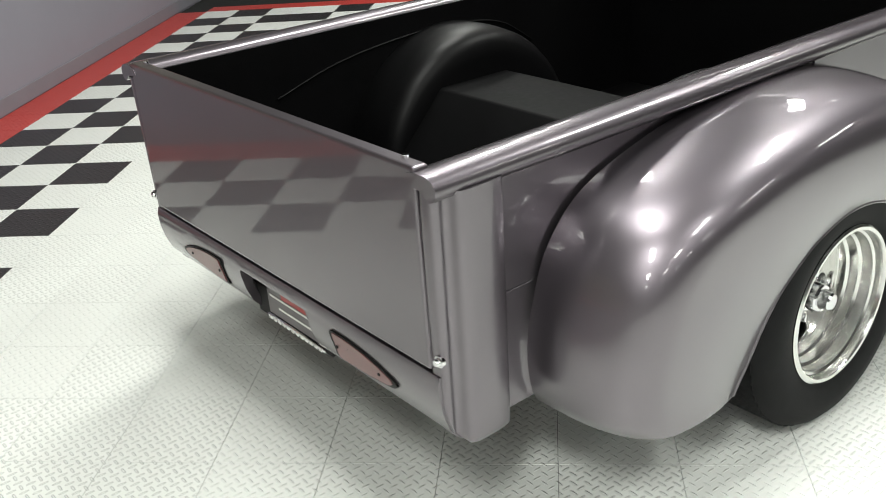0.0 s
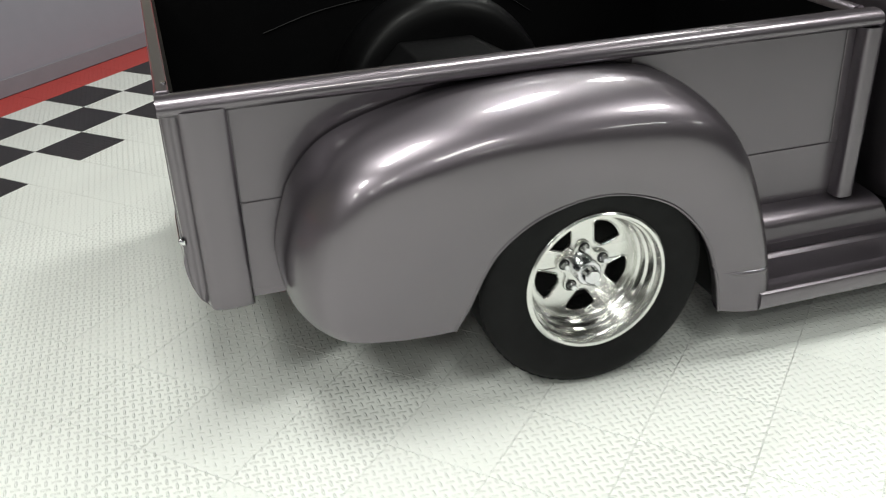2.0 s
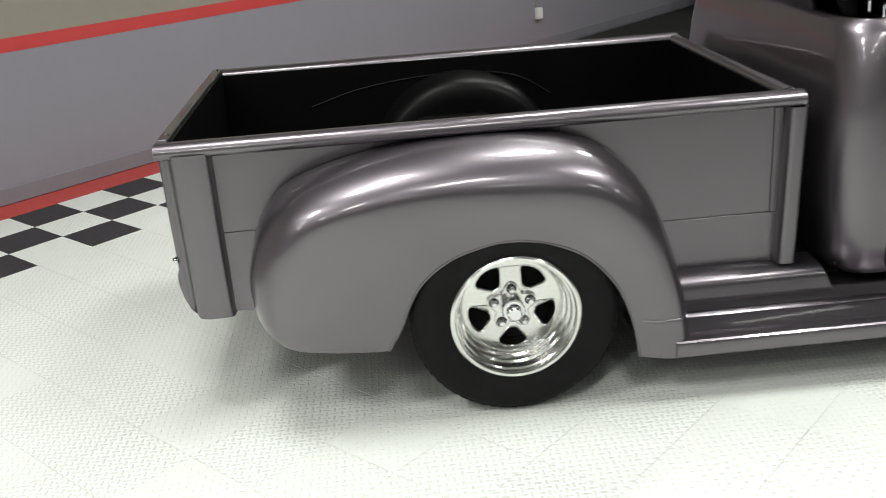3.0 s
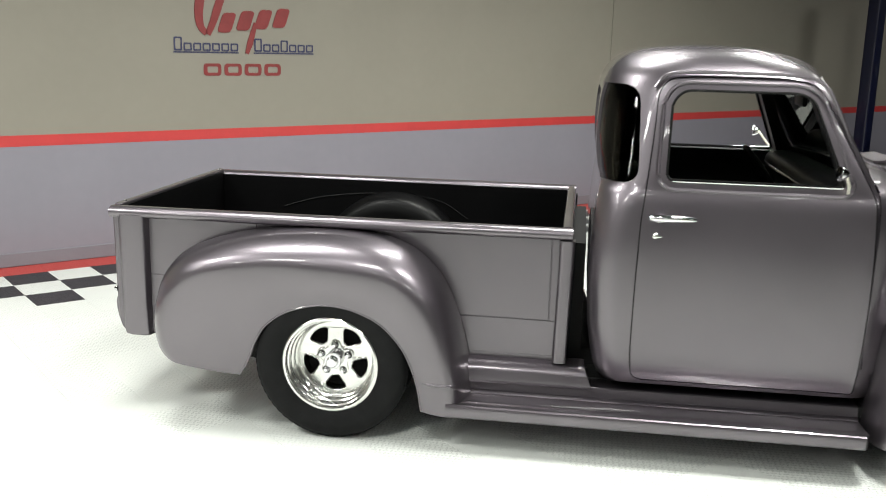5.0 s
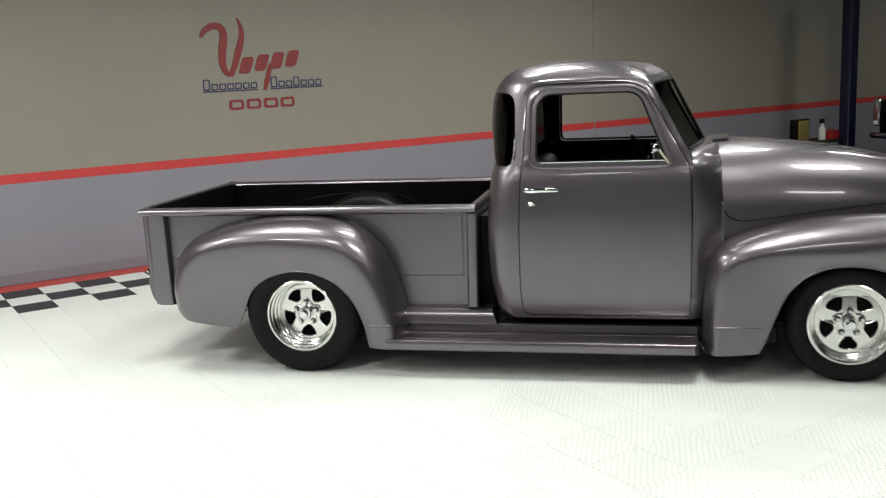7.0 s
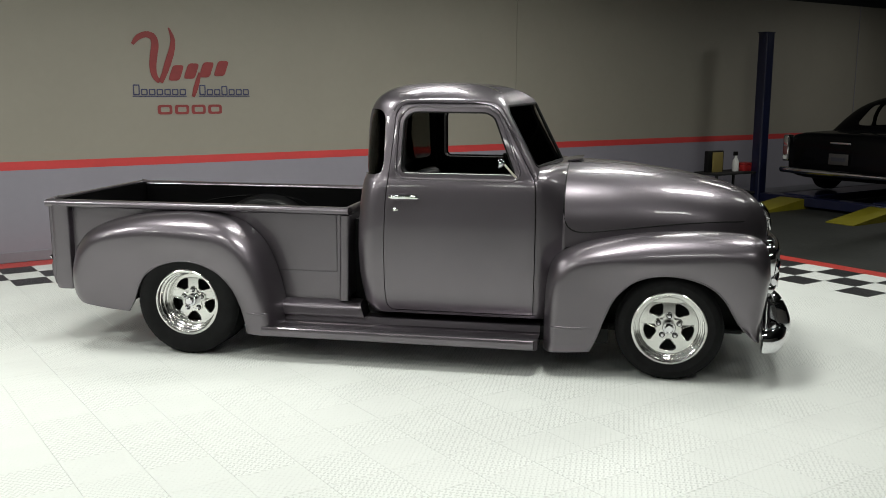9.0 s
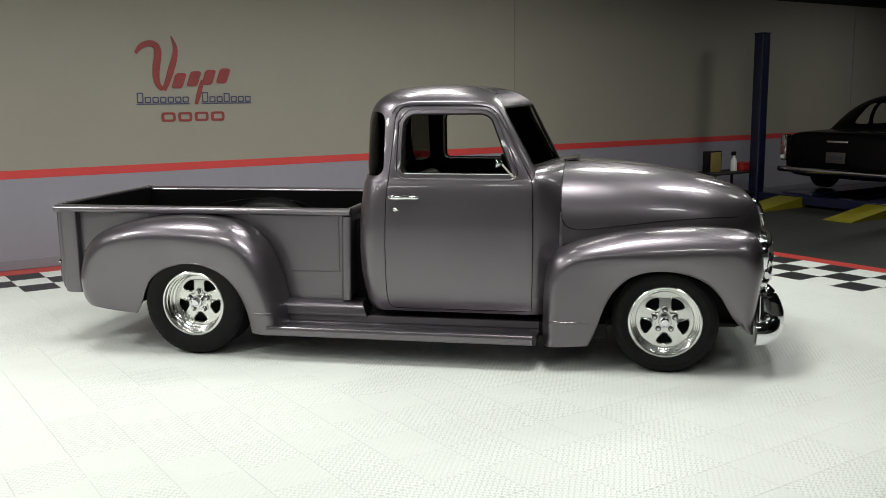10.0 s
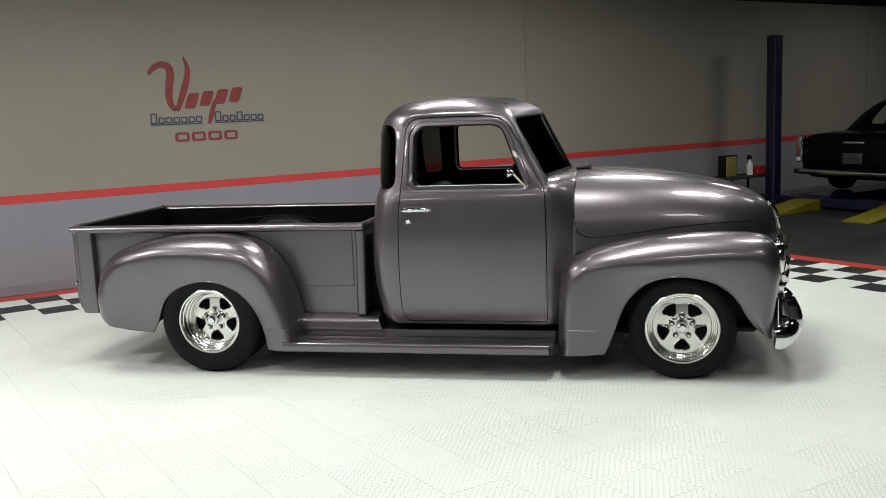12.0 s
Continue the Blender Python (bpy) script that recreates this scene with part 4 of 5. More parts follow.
# rolled rail along the top
rail_prof = [(-0.598, 0.905), (-0.600, 0.918), (-0.612, 0.926), (-0.640, 0.931), (-0.665, 0.930), (-0.682, 0.924), (-0.692, 0.912), (-0.692, 0.898), (-0.684, 0.886), (-0.672, 0.882), (-0.662, 0.888), (-0.655, 0.898), (-0.62, 0.902)]
me = bm_mesh(extrude_x(rail_prof, -1.073, 0.992))
both_sides("bed_rail", me, PAINT, truck, "rolled top rail of the bed", 50)
fr = prism([(-y, z) for y, z in rail_prof], lambda p, q, d: (0.944 + (p - 0.598) * 0.52, d, q - 0.001), -0.603, 0.603)
part("bed_front_rail", fr, PAINT, truck, "rolled front rail of the bed", 50)
# filler added so that the gap between bed and cab reads dark
part("gap_dark_filler", box(0.985, 1.05, -0.50, 0.50, 0.26, 0.84), DARK, truck)
# stake pockets
stake = bm_mesh(prism(rounded([(0.940, -0.635), (1.003, -0.635), (1.003, -0.694), (0.940, -0.694)], [0.004, 0.004, 0.024, 0.024], 6), lambda p, q, d: (p - (0.012 if d < 0.5 else 0), q, d), 0.345, 0.882))
both_sides("stake_pocket", stake, PAINT, truck, "rounded front stake pocket")


pan_prof = [(-1.040, 0.508), (-1.066, 0.506), (-1.072, 0.485), (-1.070, 0.45), (-1.062, 0.41), (-1.046, 0.368), (-1.020, 0.340), (-0.980, 0.334), (-0.960, 0.345), (-1.02, 0.365), (-1.040, 0.42)]


def pan_x(z):
    for (xa, za), (xb, zb) in zip(pan_prof[1:7], pan_prof[2:8]):
        if zb <= z <= za:
            return xa + (xb - xa) * (za - z) / (za - zb)
    return -1.07


def rear_post():
    # corner post: rounded outline drawn upwards, its foot curving under
    out = rounded([(-0.865, -0.634), (-0.902, -0.638), (-0.907, -0.660), (-0.911, -0.691), (-0.945, -0.698), (-1.005, -0.698), (-1.024, -0.692), (-1.031, -0.674), (-1.041, -0.667), (-1.053, -0.672), (-1.066, -0.664), (-1.069, -0.645),
                   (-1.067, -0.637), (-1.03, -0.605)], [0.004, 0.008, 0.010, 0.010, 0.014, 0.012, 0.009, 0.008, 0.007, 0.006, 0.007, 0.004, 0.002, 0.002], 4)
    zs = [(0.336, 0.90), (0.340, 0.96), (0.350, 0.99), (0.368, 1.0), (0.395, 1.0), (0.42, 1.0), (0.45, 1.0), (0.48, 1.0), (0.506, 1.0), (0.60, 1.0), (0.895, 1.0)]
    c = Vector((-0.90, -0.625))
    verts = []
    for z, k in zs:
        for p in out:
            q = c + (Vector(p) - c) * k
            x = q.x + (0.9 - z) * 0.006
            verts.append((max(x, pan_x(z) + 0.003) if z < 0.507 else x, q.y + (0.9 - z) * 0.02, z))
    n = len(out)
    faces = grid_faces(len(zs), n, False, True) + [tuple(range(n))[::-1], tuple(range((len(zs) - 1) * n, len(zs) * n))]
    return bm_of(verts, faces)


both_sides("corner_post", bm_mesh(rear_post()), PAINT, truck, "rounded rear corner post")
# tailgate with smooth skin
tg = part("tailgate", box(-1.071, -1.035, -0.631, 0.631, 0.516, 0.938, 0.007, 3), PAINT, truck, "smooth mirror-like silver-grey tailgate", 12)
part("tailgate_lining", box(-1.0345, -1.026, -0.603, 0.603, 0.53, 0.925), BED_BLACK, tg)
for sgn in (-1, 1):
    part("tailgate_bolt", tube([(-1.045, sgn * 0.575, 0.935), (-1.045, sgn * 0.575, 0.945)], 0.007, 10), CHROME, tg, "small chrome bolt")
    hinge = revolve([(0.0, -0.009), (0.007, -0.008), (0.009, -0.005), (0.009, 0.0), (0.013, 0.001), (0.013, 0.008)], 16)
    me = bm_mesh(hinge)
    me.transform(pose(-1.068, sgn * 0.655, 0.545, 0, 0, -90))
    part("hinge_bolt", me, CHROME, truck, "chrome hinge bolt on the corner post")
# rear roll pan: curved under the tailgate
pan = prism(pan_prof, lambda p, q, d: (p, d, q), -0.652, 0.652)
pan_me = carved(bm_mesh(pan), [prism(rounded([(-0.16, 0.30), (0.16, 0.30), (0.16, 0.470), (-0.16, 0.470)], [0.001, 0.001, 0.012, 0.012], 4), lambda p, q, d: (d, p, q), -1.2, -0.9)])
pan_ob = part("rear_roll_pan", pan_me, PAINT, truck, "silver-grey roll pan under the tailgate", 30)
part("plate_recess", box(-1.025, -0.975, -0.175, 0.175, 0.330, 0.485), DARK, pan_ob)
plate = part("licence_plate", box(-1.032, -1.028, -0.150, 0.105, 0.352, 0.462, 0.0015, 1), surface("grey_plate_print", (0.10, 0.09, 0.095), 0.4), pan_ob, "dark show plate with red and white bars")
for y0, y1, z0, z1, mt in ((-0.135, 0.03, 0.415, 0.452, RED_ENAMEL), (-0.14, 0.09, 0.405, 0.411, WHITE_PLASTIC), (-0.13, 0.05, 0.378, 0.384, WHITE_PLASTIC)):
    part("plate_bar", box(-1.0335, -1.0322, y0, y1, z0, z1), mt, plate)
part("plate_frame", box(-1.036, -1.026, -0.158, 0.112, 0.336, 0.350, 0.003, 1), CHROME, plate, "chrome plate frame edge")
for k in range(12):
    part("frame_bar", box(-1.0385, -1.0362, -0.150 + k * 0.0215, -0.150 + k * 0.0215 + 0.013, 0.339, 0.347), WHITE_PLASTIC, plate)


for sgn in (-1, 1):
    outl = rounded([(0.262, 0.384), (0.262, 0.464), (0.320, 0.466), (0.395, 0.459), (0.455, 0.446), (0.500, 0.428), (0.506, 0.417), (0.484, 0.403), (0.38, 0.388)], [0.008, 0.008, 0.02, 0.03, 0.03, 0.015, 0.010, 0.012, 0.03], 5)

    def tl_solid(outline, lift, sink):
        bm = bmesh.new()
        a = [bm.verts.new((pan_x(q) - lift, sgn * p, q)) for p, q in outline]
        b = [bm.verts.new((pan_x(q) + sink, sgn * p, q)) for p, q in outline]
        bm.faces.new(a)
        bm.faces.new(list(reversed(b)))
        for i in range(len(a)):
            bm.faces.new((a[i], b[i], b[(i + 1) % len(a)], a[(i + 1) % len(a)]))
        return bm
    bezel = part("taillight", tl_solid(outl, 0.005, 0.02), SEAL, truck, "slim teardrop taillight with dark bezel")
    c = Vector((0.365, 0.427))
    inner = [tuple(c + (Vector(p) - c) * 0.89) for p in outl]
    lens = part("taillight_lens", tl_solid(inner, 0.0065, 0.0), LENS_RED, bezel, "smoked red lens")
    for p in (0.284, 0.445):
        part("lens_screw", tube([(pan_x(0.425) - 0.006, sgn * p, 0.425), (pan_x(0.425) - 0.0085, sgn * p, 0.425)], 0.004, 8), SEAL, bezel)

# wheel tubs and the raised box over the axle, in the bed
for sgn in (-1, 1):
    n, prof = 40, []
    sect = [(0.60, 0.0), (0.50, 0.0), (0.435, 0.006), (0.400, 0.022), (0.385, 0.048), (0.380, 0.09), (0.380, 0.40)]
    verts = []
    for k in range(n + 1):
        a = math.pi * k / n
        for y, dr in sect:
            r = 0.415 - dr
            verts.append((-0.01 + max(r, 0.02) * math.cos(a), sgn * y, 0.442 + max(r, 0.02) * math.sin(a)))
    part("wheel_tub", bm_of(verts, grid_faces(n + 1, len(sect))), BED_BLACK, truck, "rounded black wheel tub in the bed")
    fl = spline([(-0.66, sgn * 0.588, 0.745), (-0.45, sgn * 0.588, 0.805), (-0.2, sgn * 0.588, 0.838), (0.05, sgn * 0.588, 0.842), (0.25, sgn * 0.588, 0.81), (0.40, sgn * 0.588, 0.72)], 30)
    part("fender_flange", tube(fl, 0.0035, 6), BED_BLACK, truck)
boxp = [(-0.465, 0.441), (-0.20, 0.710), (0.08, 0.708), (0.34, 0.56), (0.34, 0.441)]
part("axle_box", prism(rounded(boxp, 0.008, 2), lambda p, q, d: (p, d, q), -0.379, 0.379), BOX_BLACK, truck, "black sheet-metal box over the axle")

# ---- running boards and aprons
rb = [(-0.600, 0.154), (-0.918, 0.154), (-0.930, 0.157), (-0.937, 0.166), (-0.940, 0.185), (-0.940, 0.202), (-0.937, 0.210), (-0.930, 0.2145), (-0.921, 0.2150), (-0.913, 0.212), (-0.905, 0.2085), (-0.872, 0.2065),
      (-0.866, 0.2080), (-0.858, 0.2080), (-0.852, 0.2062), (-0.742, 0.2030), (-0.735, 0.2085), (-0.728, 0.2120), (-0.722, 0.2150), (-0.716, 0.244), (-0.714, 0.2525), (-0.708, 0.2565), (-0.700, 0.2572), (-0.600, 0.2572)]
me = bm_mesh(extrude_x(rb, 0.505, 2.195))
me = carved(me, [prism([(2.155, -1.0), (2.30, -1.0), (2.30, -0.86), (2.195, -0.895), (2.178, -0.925)], lambda p, q, d: (p, q, d), 0.0, 0.5)])
both_sides("running_board", me, PAINT, truck, "silver-grey ribbed running board", 25)
ap = rounded([(-0.60, 0.250), (-0.733, 0.250), (-0.735, 0.262), (-0.726, 0.318), (-0.690, 0.336), (-0.60, 0.345)], [0.003, 0.004, 0.02, 0.024, 0.03, 0.003], 6)
me = carved(bm_mesh(extrude_x(ap, 0.55, 1.112)), [prism([(1.045, 0.40), (1.30, 0.40), (1.30, 0.24), (1.110, 0.24)], lambda p, q, d: (p, d, q), -1.0, -0.5)])
both_sides("bed_apron", me, PAINT, truck, "stepped apron between bed and running board", 30)

# ---- chassis below
part("chassis", box(-0.55, 3.30, -0.42, 0.42, 0.17, 0.34, 0.02, 2), DARK, truck)
# unseen plate, added to keep the floor below in shade
part("light_block_plate", box(-0.44, 3.38, -0.60, 0.60, 0.235, 0.262, 0.005, 1), DARK, truck, "unseen dark plate added to keep light from under the truck")
# dark uprights added beside the wheels to stop light leaking through
for x, y0, y1, z0, z1 in ((0.425, 0.601, 0.880, 0.165, 0.52), (-0.470, 0.601, 0.835, 0.285, 0.52), (2.455, 0.601, 0.835, 0.165, 0.56), (3.425, 0.601, 0.76, 0.285, 0.46)):
    both_sides("light_block_panel", bm_mesh(box(x - 0.006, x + 0.006, -y1, -y0, z0, z1)), DARK, truck)
part("axle", tube([(0.0, -0.62, 0.335), (0.0, 0.62, 0.335)], 0.045, 12), DARK, truck)
for sgn in (-1, 1):
    part("floor_pan", box(0.9, 2.6, sgn * 0.60 - 0.10, sgn * 0.60 + 0.085, 0.165, 0.25), DARK, truck)

# ---- wheels


def wheel(x, y, radius, width, rim_r, side, dish):
    """A wheel whose outer face looks along side * y."""
    w = thing_part("wheel", pose(x, y, radius, 0, 0, 0 if side < 0 else 180))
    h = width
    prof = [(rim_r - 0.004, 0.012), (rim_r + 0.006, 0.002), (rim_r + 0.022, -0.004), (rim_r + (radius - rim_r) * 0.45, -0.012), (radius - 0.035, -0.006), (radius - 0.014, 0.010), (radius - 0.004, 0.030)]
    grooves = 9
    for k in range(grooves):
        yy = 0.034 + (h - 0.068) * k / (grooves - 1)
        for o, dr in ((-0.010, 0.0), (-0.006, 0.0), (-0.005, -0.007), (-0.001, -0.007)):
            prof.append((radius + dr, yy + o + 0.006))
    prof += [(radius - 0.004, h - 0.030), (radius - 0.014, h - 0.010), (radius - 0.035, h + 0.006), (rim_r + (radius - rim_r) * 0.45, h + 0.010), (rim_r + 0.006, h), (rim_r - 0.02, h - 0.02)]
    first, last = 7, 7 + grooves * 4

    def tread(i, k):
        if first <= k < last:
            row = max(0, (k - first) // 4)
            return -0.0035 if (i + (2 if row % 2 else 0)) % 4 == 0 else 0.0
        return 0.0
    tyre = part("tyre", revolve(prof, 240, False, tread), RUBBER, w, "black low-profile tyre", 30)
    # rim barrel with steps
    barrel = [(rim_r + 0.004, 0.010), (rim_r + 0.004, 0.0), (rim_r - 0.002, -0.004), (rim_r - 0.010, -0.003), (rim_r - 0.013, 0.004), (rim_r - 0.014, 0.020), (rim_r - 0.020, 0.024), (rim_r - 0.022, dish * 0.45), (rim_r - 0.029, dish * 0.5),
              (rim_r - 0.031, dish * 0.70), (rim_r - 0.038, dish * 0.75), (rim_r - 0.040, dish * 0.92), (rim_r - 0.046, dish * 0.98), (rim_r - 0.046, h - 0.03), (rim_r, h - 0.01)]
    rim = part("rim", revolve(barrel, 96), ALLOY, w, "polished stepped alloy rim", 35)
    # five-spoke centre
    R = rim_r - 0.044
    outline = [[(R * math.cos(2 * math.pi * k / 96), R * math.sin(2 * math.pi * k / 96)) for k in range(96)]]
    for k in range(5):
        a = math.radians(90 + 36 + 72 * k)
        ca, sa = math.cos(a), math.sin(a)
        hole = rounded([(0.076, -0.014), (0.076, 0.014), (0.120, 0.048), (0.134, 0.047), (0.146, 0.024), (0.149, 0.0), (0.146, -0.024), (0.134, -0.047), (0.120, -0.048)],
                       [0.008, 0.008, 0.008, 0.008, 0.02, 0.02, 0.02, 0.008, 0.008], 4)
        outline.append([(p * ca - q * sa, p * sa + q * ca) for p, q in hole])
    star = flat_shape(outline, 0.010, 0.004)
    star.transform(pose(0, dish, 0, 90, 0, 0))
    cone = 0.05 if dish > 0.1 else 0.10       # the centre stands out of the rim
    for vert in star.vertices:
        vert.co.y -= cone * (R - math.hypot(vert.co.x, vert.co.z))
    front = dish - cone * (R - 0.075) - 0.009
    part("spoke_disc", star, ALLOY, w, "polished five-spoke wheel centre", 30)
    # raised star-shaped boss that carries the nuts
    lobes = []
    for k in range(80):
        a = 2 * math.pi * k / 80
        r = 0.066 + 0.014 * math.cos(5 * (a - math.pi / 2))
        lobes.append((r * math.cos(a), r * math.sin(a)))
    boss = flat_shape([lobes], 0.008, 0.004)
    boss.transform(pose(0, front - 0.001, 0, 90, 0, 0))
    part("wheel_boss", boss, ALLOY, w, "raised star-shaped boss", 30)
    for k in range(5):
        a = math.radians(90 + 72 * k)
        b = a + math.radians(36)
        edge = [(p * math.cos(b) - q * math.sin(b), p * math.sin(b) + q * math.cos(b)) for p, q in hole]
        loop = [(p * 1.0, dish - 0.0075 - cone * (R - math.hypot(p, q)), q) for p, q in edge]
        part("hole_edge", tube(loop, 0.0032, 6, True), ALLOY, w)
        seat_ring = bm_mesh(revolve([(0.0115, -0.0235), (0.0165, -0.0235), (0.0175, -0.020), (0.0175, -0.010)], 20))
        seat_ring.transform(Matrix.Rotation(-a, 4, "Y") @ Matrix.Translation((0.062, front + 0.013, 0)))
        part("nut_seat", seat_ring, SEAL, w)
        nut = bm_mesh(revolve([(0.0, -0.026), (0.007, -0.025), (0.0105, -0.019), (0.0105, 0.0)], 12))
        me = nut
        me.transform(Matrix.Rotation(-a, 4, "Y") @ Matrix.Translation((0.062, front - 0.007, 0)))
        part("lug_nut", me, CHROME, w)
    cap = revolve([(0.0, -0.074), (0.019, -0.074), (0.0235, -0.070), (0.0255, -0.050), (0.0265, -0.047), (0.034, -0.046), (0.0375, -0.042), (0.0385, 0.0), (0.042, 0.002)], 40)
    me = bm_mesh(cap)
    me.transform(Matrix.Translation((0, front - 0.004, 0)))
    part("hub_cap", me, CHROME, w, "chrome hub cap")
    back = bm_mesh(revolve([(0.0, 0.0), (rim_r - 0.05, 0.0)], 40))
    me = back
    me.transform(Matrix.Translation((0, dish + 0.075, 0)))
    part("brake_disc", me, DARK, w)
    return w


def thing_part(name, m):
    ob = new(name)
    ob.empty_display_size = 0.1
    ob.parent = truck
    ob.matrix_local = m
    return ob


for sgn in (-1, 1):
    wheel(0.0, sgn * 0.895, 0.335, 0.30, 0.2045, sgn, 0.115)
    wheel(2.946, sgn * 0.850, 0.310, 0.21, 0.210, sgn, 0.080)

# ------------------------------------------------------------ lift, sedan and clutter at the dark end
lift = thing("car_lift", ROOM @ pose(9.3, 1.38, 0), "dark blue four-post car lift with yellow drive-on ramps", "car lift")
for du, dv in ((0.0, 1.37), (0.0, -1.37), (4.4, 1.37), (4.4, -1.37)):
    post = prism(rounded([(-0.085, -0.085), (0.085, -0.085), (0.085, 0.085), (-0.085, 0.085)], 0.03, 4), lambda p, q, d: (du + p, dv + q, d), 0.012, 2.46)
    po = part("post", post, LIFT_BLUE, lift, "tall blue lift post")
    part("post_foot", box(du - 0.24, du + 0.24, dv - 0.20, dv + 0.20, -0.012, 0.012, 0.004, 1), LIFT_BLUE, po)
    part("post_cap", box(du - 0.09, du + 0.09, dv - 0.09, dv + 0.09, 2.46, 2.475, 0.004, 1), LIFT_BLUE, po)
for dv in (0.70, -0.70):
    part("runway", box(0.05, 4.5, dv - 0.25, dv + 0.25, 0.06, 0.17, 0.01, 1), LIFT_BLUE, lift)
    rp = prism([(-1.05, -0.012), (-1.05, 0.0), (0.06, 0.15), (0.06, -0.012)], lambda p, q, d: (p, dv + d, q), -0.20, 0.20)
    part("ramp", rp, RAMP_YELLOW, lift, "yellow steel drive-on ramp")
for du in (0.0, 4.4):
    part("cross_beam", box(du - 0.09, du + 0.09, -1.26, 1.26, 0.02, 0.15, 0.01, 1), LIFT_BLUE, lift)

sedan = thing("black_sedan", ROOM @ pose(9.40, 1.50, 0.11), "black 1950s sedan with chrome trim parked on the lift", "car")


def car_section(x, w, zt, zb, power=5.5, n=31):
    pts = []
    zm = zb + (zt - zb) * 0.45
    for k in range(n):
        a = 2 * math.pi * k / n
        c, s = math.cos(a), math.sin(a)
        y = w * math.copysign(abs(c) ** (2 / power), c)
        hh = (zt - zm) if s > 0 else (zm - zb)
        pts.append((x, y, zm + hh * math.copysign(abs(s) ** (2 / power), s)))
    return pts


body_keys = [(0.0, 0.70, 0.86, 0.36), (0.03, 0.83, 0.93, 0.32), (0.15, 0.89, 0.95, 0.29), (0.6, 0.93, 0.96, 0.26), (1.3, 0.94, 0.97, 0.24), (2.5, 0.95, 0.98, 0.24), (3.4, 0.94, 0.98, 0.24), (4.2, 0.93, 0.95, 0.26), (4.7, 0.90, 0.90, 0.28), (4.9, 0.82, 0.84, 0.34)]
secs = [car_section(*k[:4]) for k in smooth_keys(body_keys, 40)]
fs = grid_faces(40, 31, False, True) + [tuple(range(31))[::-1], tuple(range(39 * 31, 40 * 31))]
sedan_body = part("sedan_body", bm_of([p for s in secs for p in s], fs), BLACK_PAINT, sedan, "glossy black sedan body")
top_keys = [(1.05, 0.70, 0.96, 0.70), (1.25, 0.72, 1.18, 0.70), (1.45, 0.71, 1.36, 0.70), (1.7, 0.69, 1.45, 0.70), (2.1, 0.68, 1.485, 0.70), (2.6, 0.69, 1.47, 0.70), (2.95, 0.70, 1.38, 0.70), (3.2, 0.72, 1.18, 0.70), (3.42, 0.73, 0.97, 0.70)]


def green_section(x, w, zt, n=25):
    pts = []
    for k in range(n):
        a = math.pi * k / (n - 1)
        c, s = math.cos(a), math.sin(a)
        pts.append((x, 0.84 * (w / 0.7) * math.copysign(abs(c) ** 0.55, c) * (1 - 0.16 * max(0, (zt - 0.95)) / 0.5 * abs(s)), 0.93 + (zt - 0.93) * abs(s) ** 0.5))
    return pts


ts = [green_section(k[0], k[1], k[2]) for k in smooth_keys(top_keys, 36)]
bm = bm_of([p for s in ts for p in s], grid_faces(36, 25))
me = bm_mesh(bm)
ring_cut = [prism(rounded([(1.62, 1.00), (2.02, 1.00), (2.02, 1.36), (1.80, 1.36)], 0.06, 4), lambda p, q, d: (p, d, q), -1.2, 1.2),
            prism(rounded([(2.08, 1.00), (3.02, 1.00), (2.86, 1.33), (2.75, 1.37), (2.08, 1.37)], 0.05, 4), lambda p, q, d: (p, d, q), -1.2, 1.2),
            prism(rounded([(-0.52, 1.03), (0.52, 1.03), (0.44, 1.33), (-0.44, 1.33)], 0.08, 4), lambda p, q, d: (d, p, q), 0.9, 1.9)]
sol = bmesh.new()
sol.from_mesh(me)
bmesh.ops.recalc_face_normals(sol, faces=sol.faces)
bmesh.ops.solidify(sol, geom=list(sol.faces), thickness=0.03)
bmesh.ops.recalc_face_normals(sol, faces=sol.faces)
roof = carved(bm_mesh(sol), ring_cut)
part("sedan_roof", roof, BLACK_PAINT, sedan, "black sedan roof with open-looking windows", 35)
bp = [(0.02 - 0.10 * (1 - abs(2 * k / 20 - 1) ** 3), -0.94 + 1.88 * k / 20, 0.40) for k in range(21)]
bump_ob = part("rear_bumper", tube(bp, 0.045, 10), CHROME, sedan, "chrome rear bumper")
for sgn in (-1, 1):
    part("trim_spear", tube([(0.1, sgn * 0.935, 0.74), (1.4, sgn * 0.952, 0.74), (2.2, sgn * 0.957, 0.75)], 0.010, 6), CHROME, sedan)
for sgn in (-1, 1):
    stack = part("taillight_housing", box(-0.035, 0.10, sgn * 0.86 - 0.055, sgn * 0.86 + 0.055, 0.52, 0.90, 0.03, 3), CHROME, sedan, "tall chrome taillight housing")
    part("housing_lens", box(-0.046, -0.030, sgn * 0.86 - 0.035, sgn * 0.86 + 0.035, 0.62, 0.74, 0.008, 2), LENS_RED, stack)
    part("housing_lamp", box(-0.046, -0.030, sgn * 0.86 - 0.032, sgn * 0.86 + 0.032, 0.545, 0.60, 0.008, 2), WHITE_PLASTIC, stack)
part("trunk_badge", box(-0.012, 0.012, -0.16, 0.16, 0.80, 0.83, 0.004), CHROME, sedan)
pl = part("licence_plate", box(-0.035, -0.020, -0.15, 0.15, 0.52, 0.67, 0.004), surface("dull_plate", (0.05, 0.045, 0.045), 0.5), sedan, "dull plate with plain bars")
part("plate_bar", box(-0.0385, -0.0352, -0.11, 0.11, 0.57, 0.62), surface("plate_print", (0.03, 0.03, 0.04), 0.5), pl)
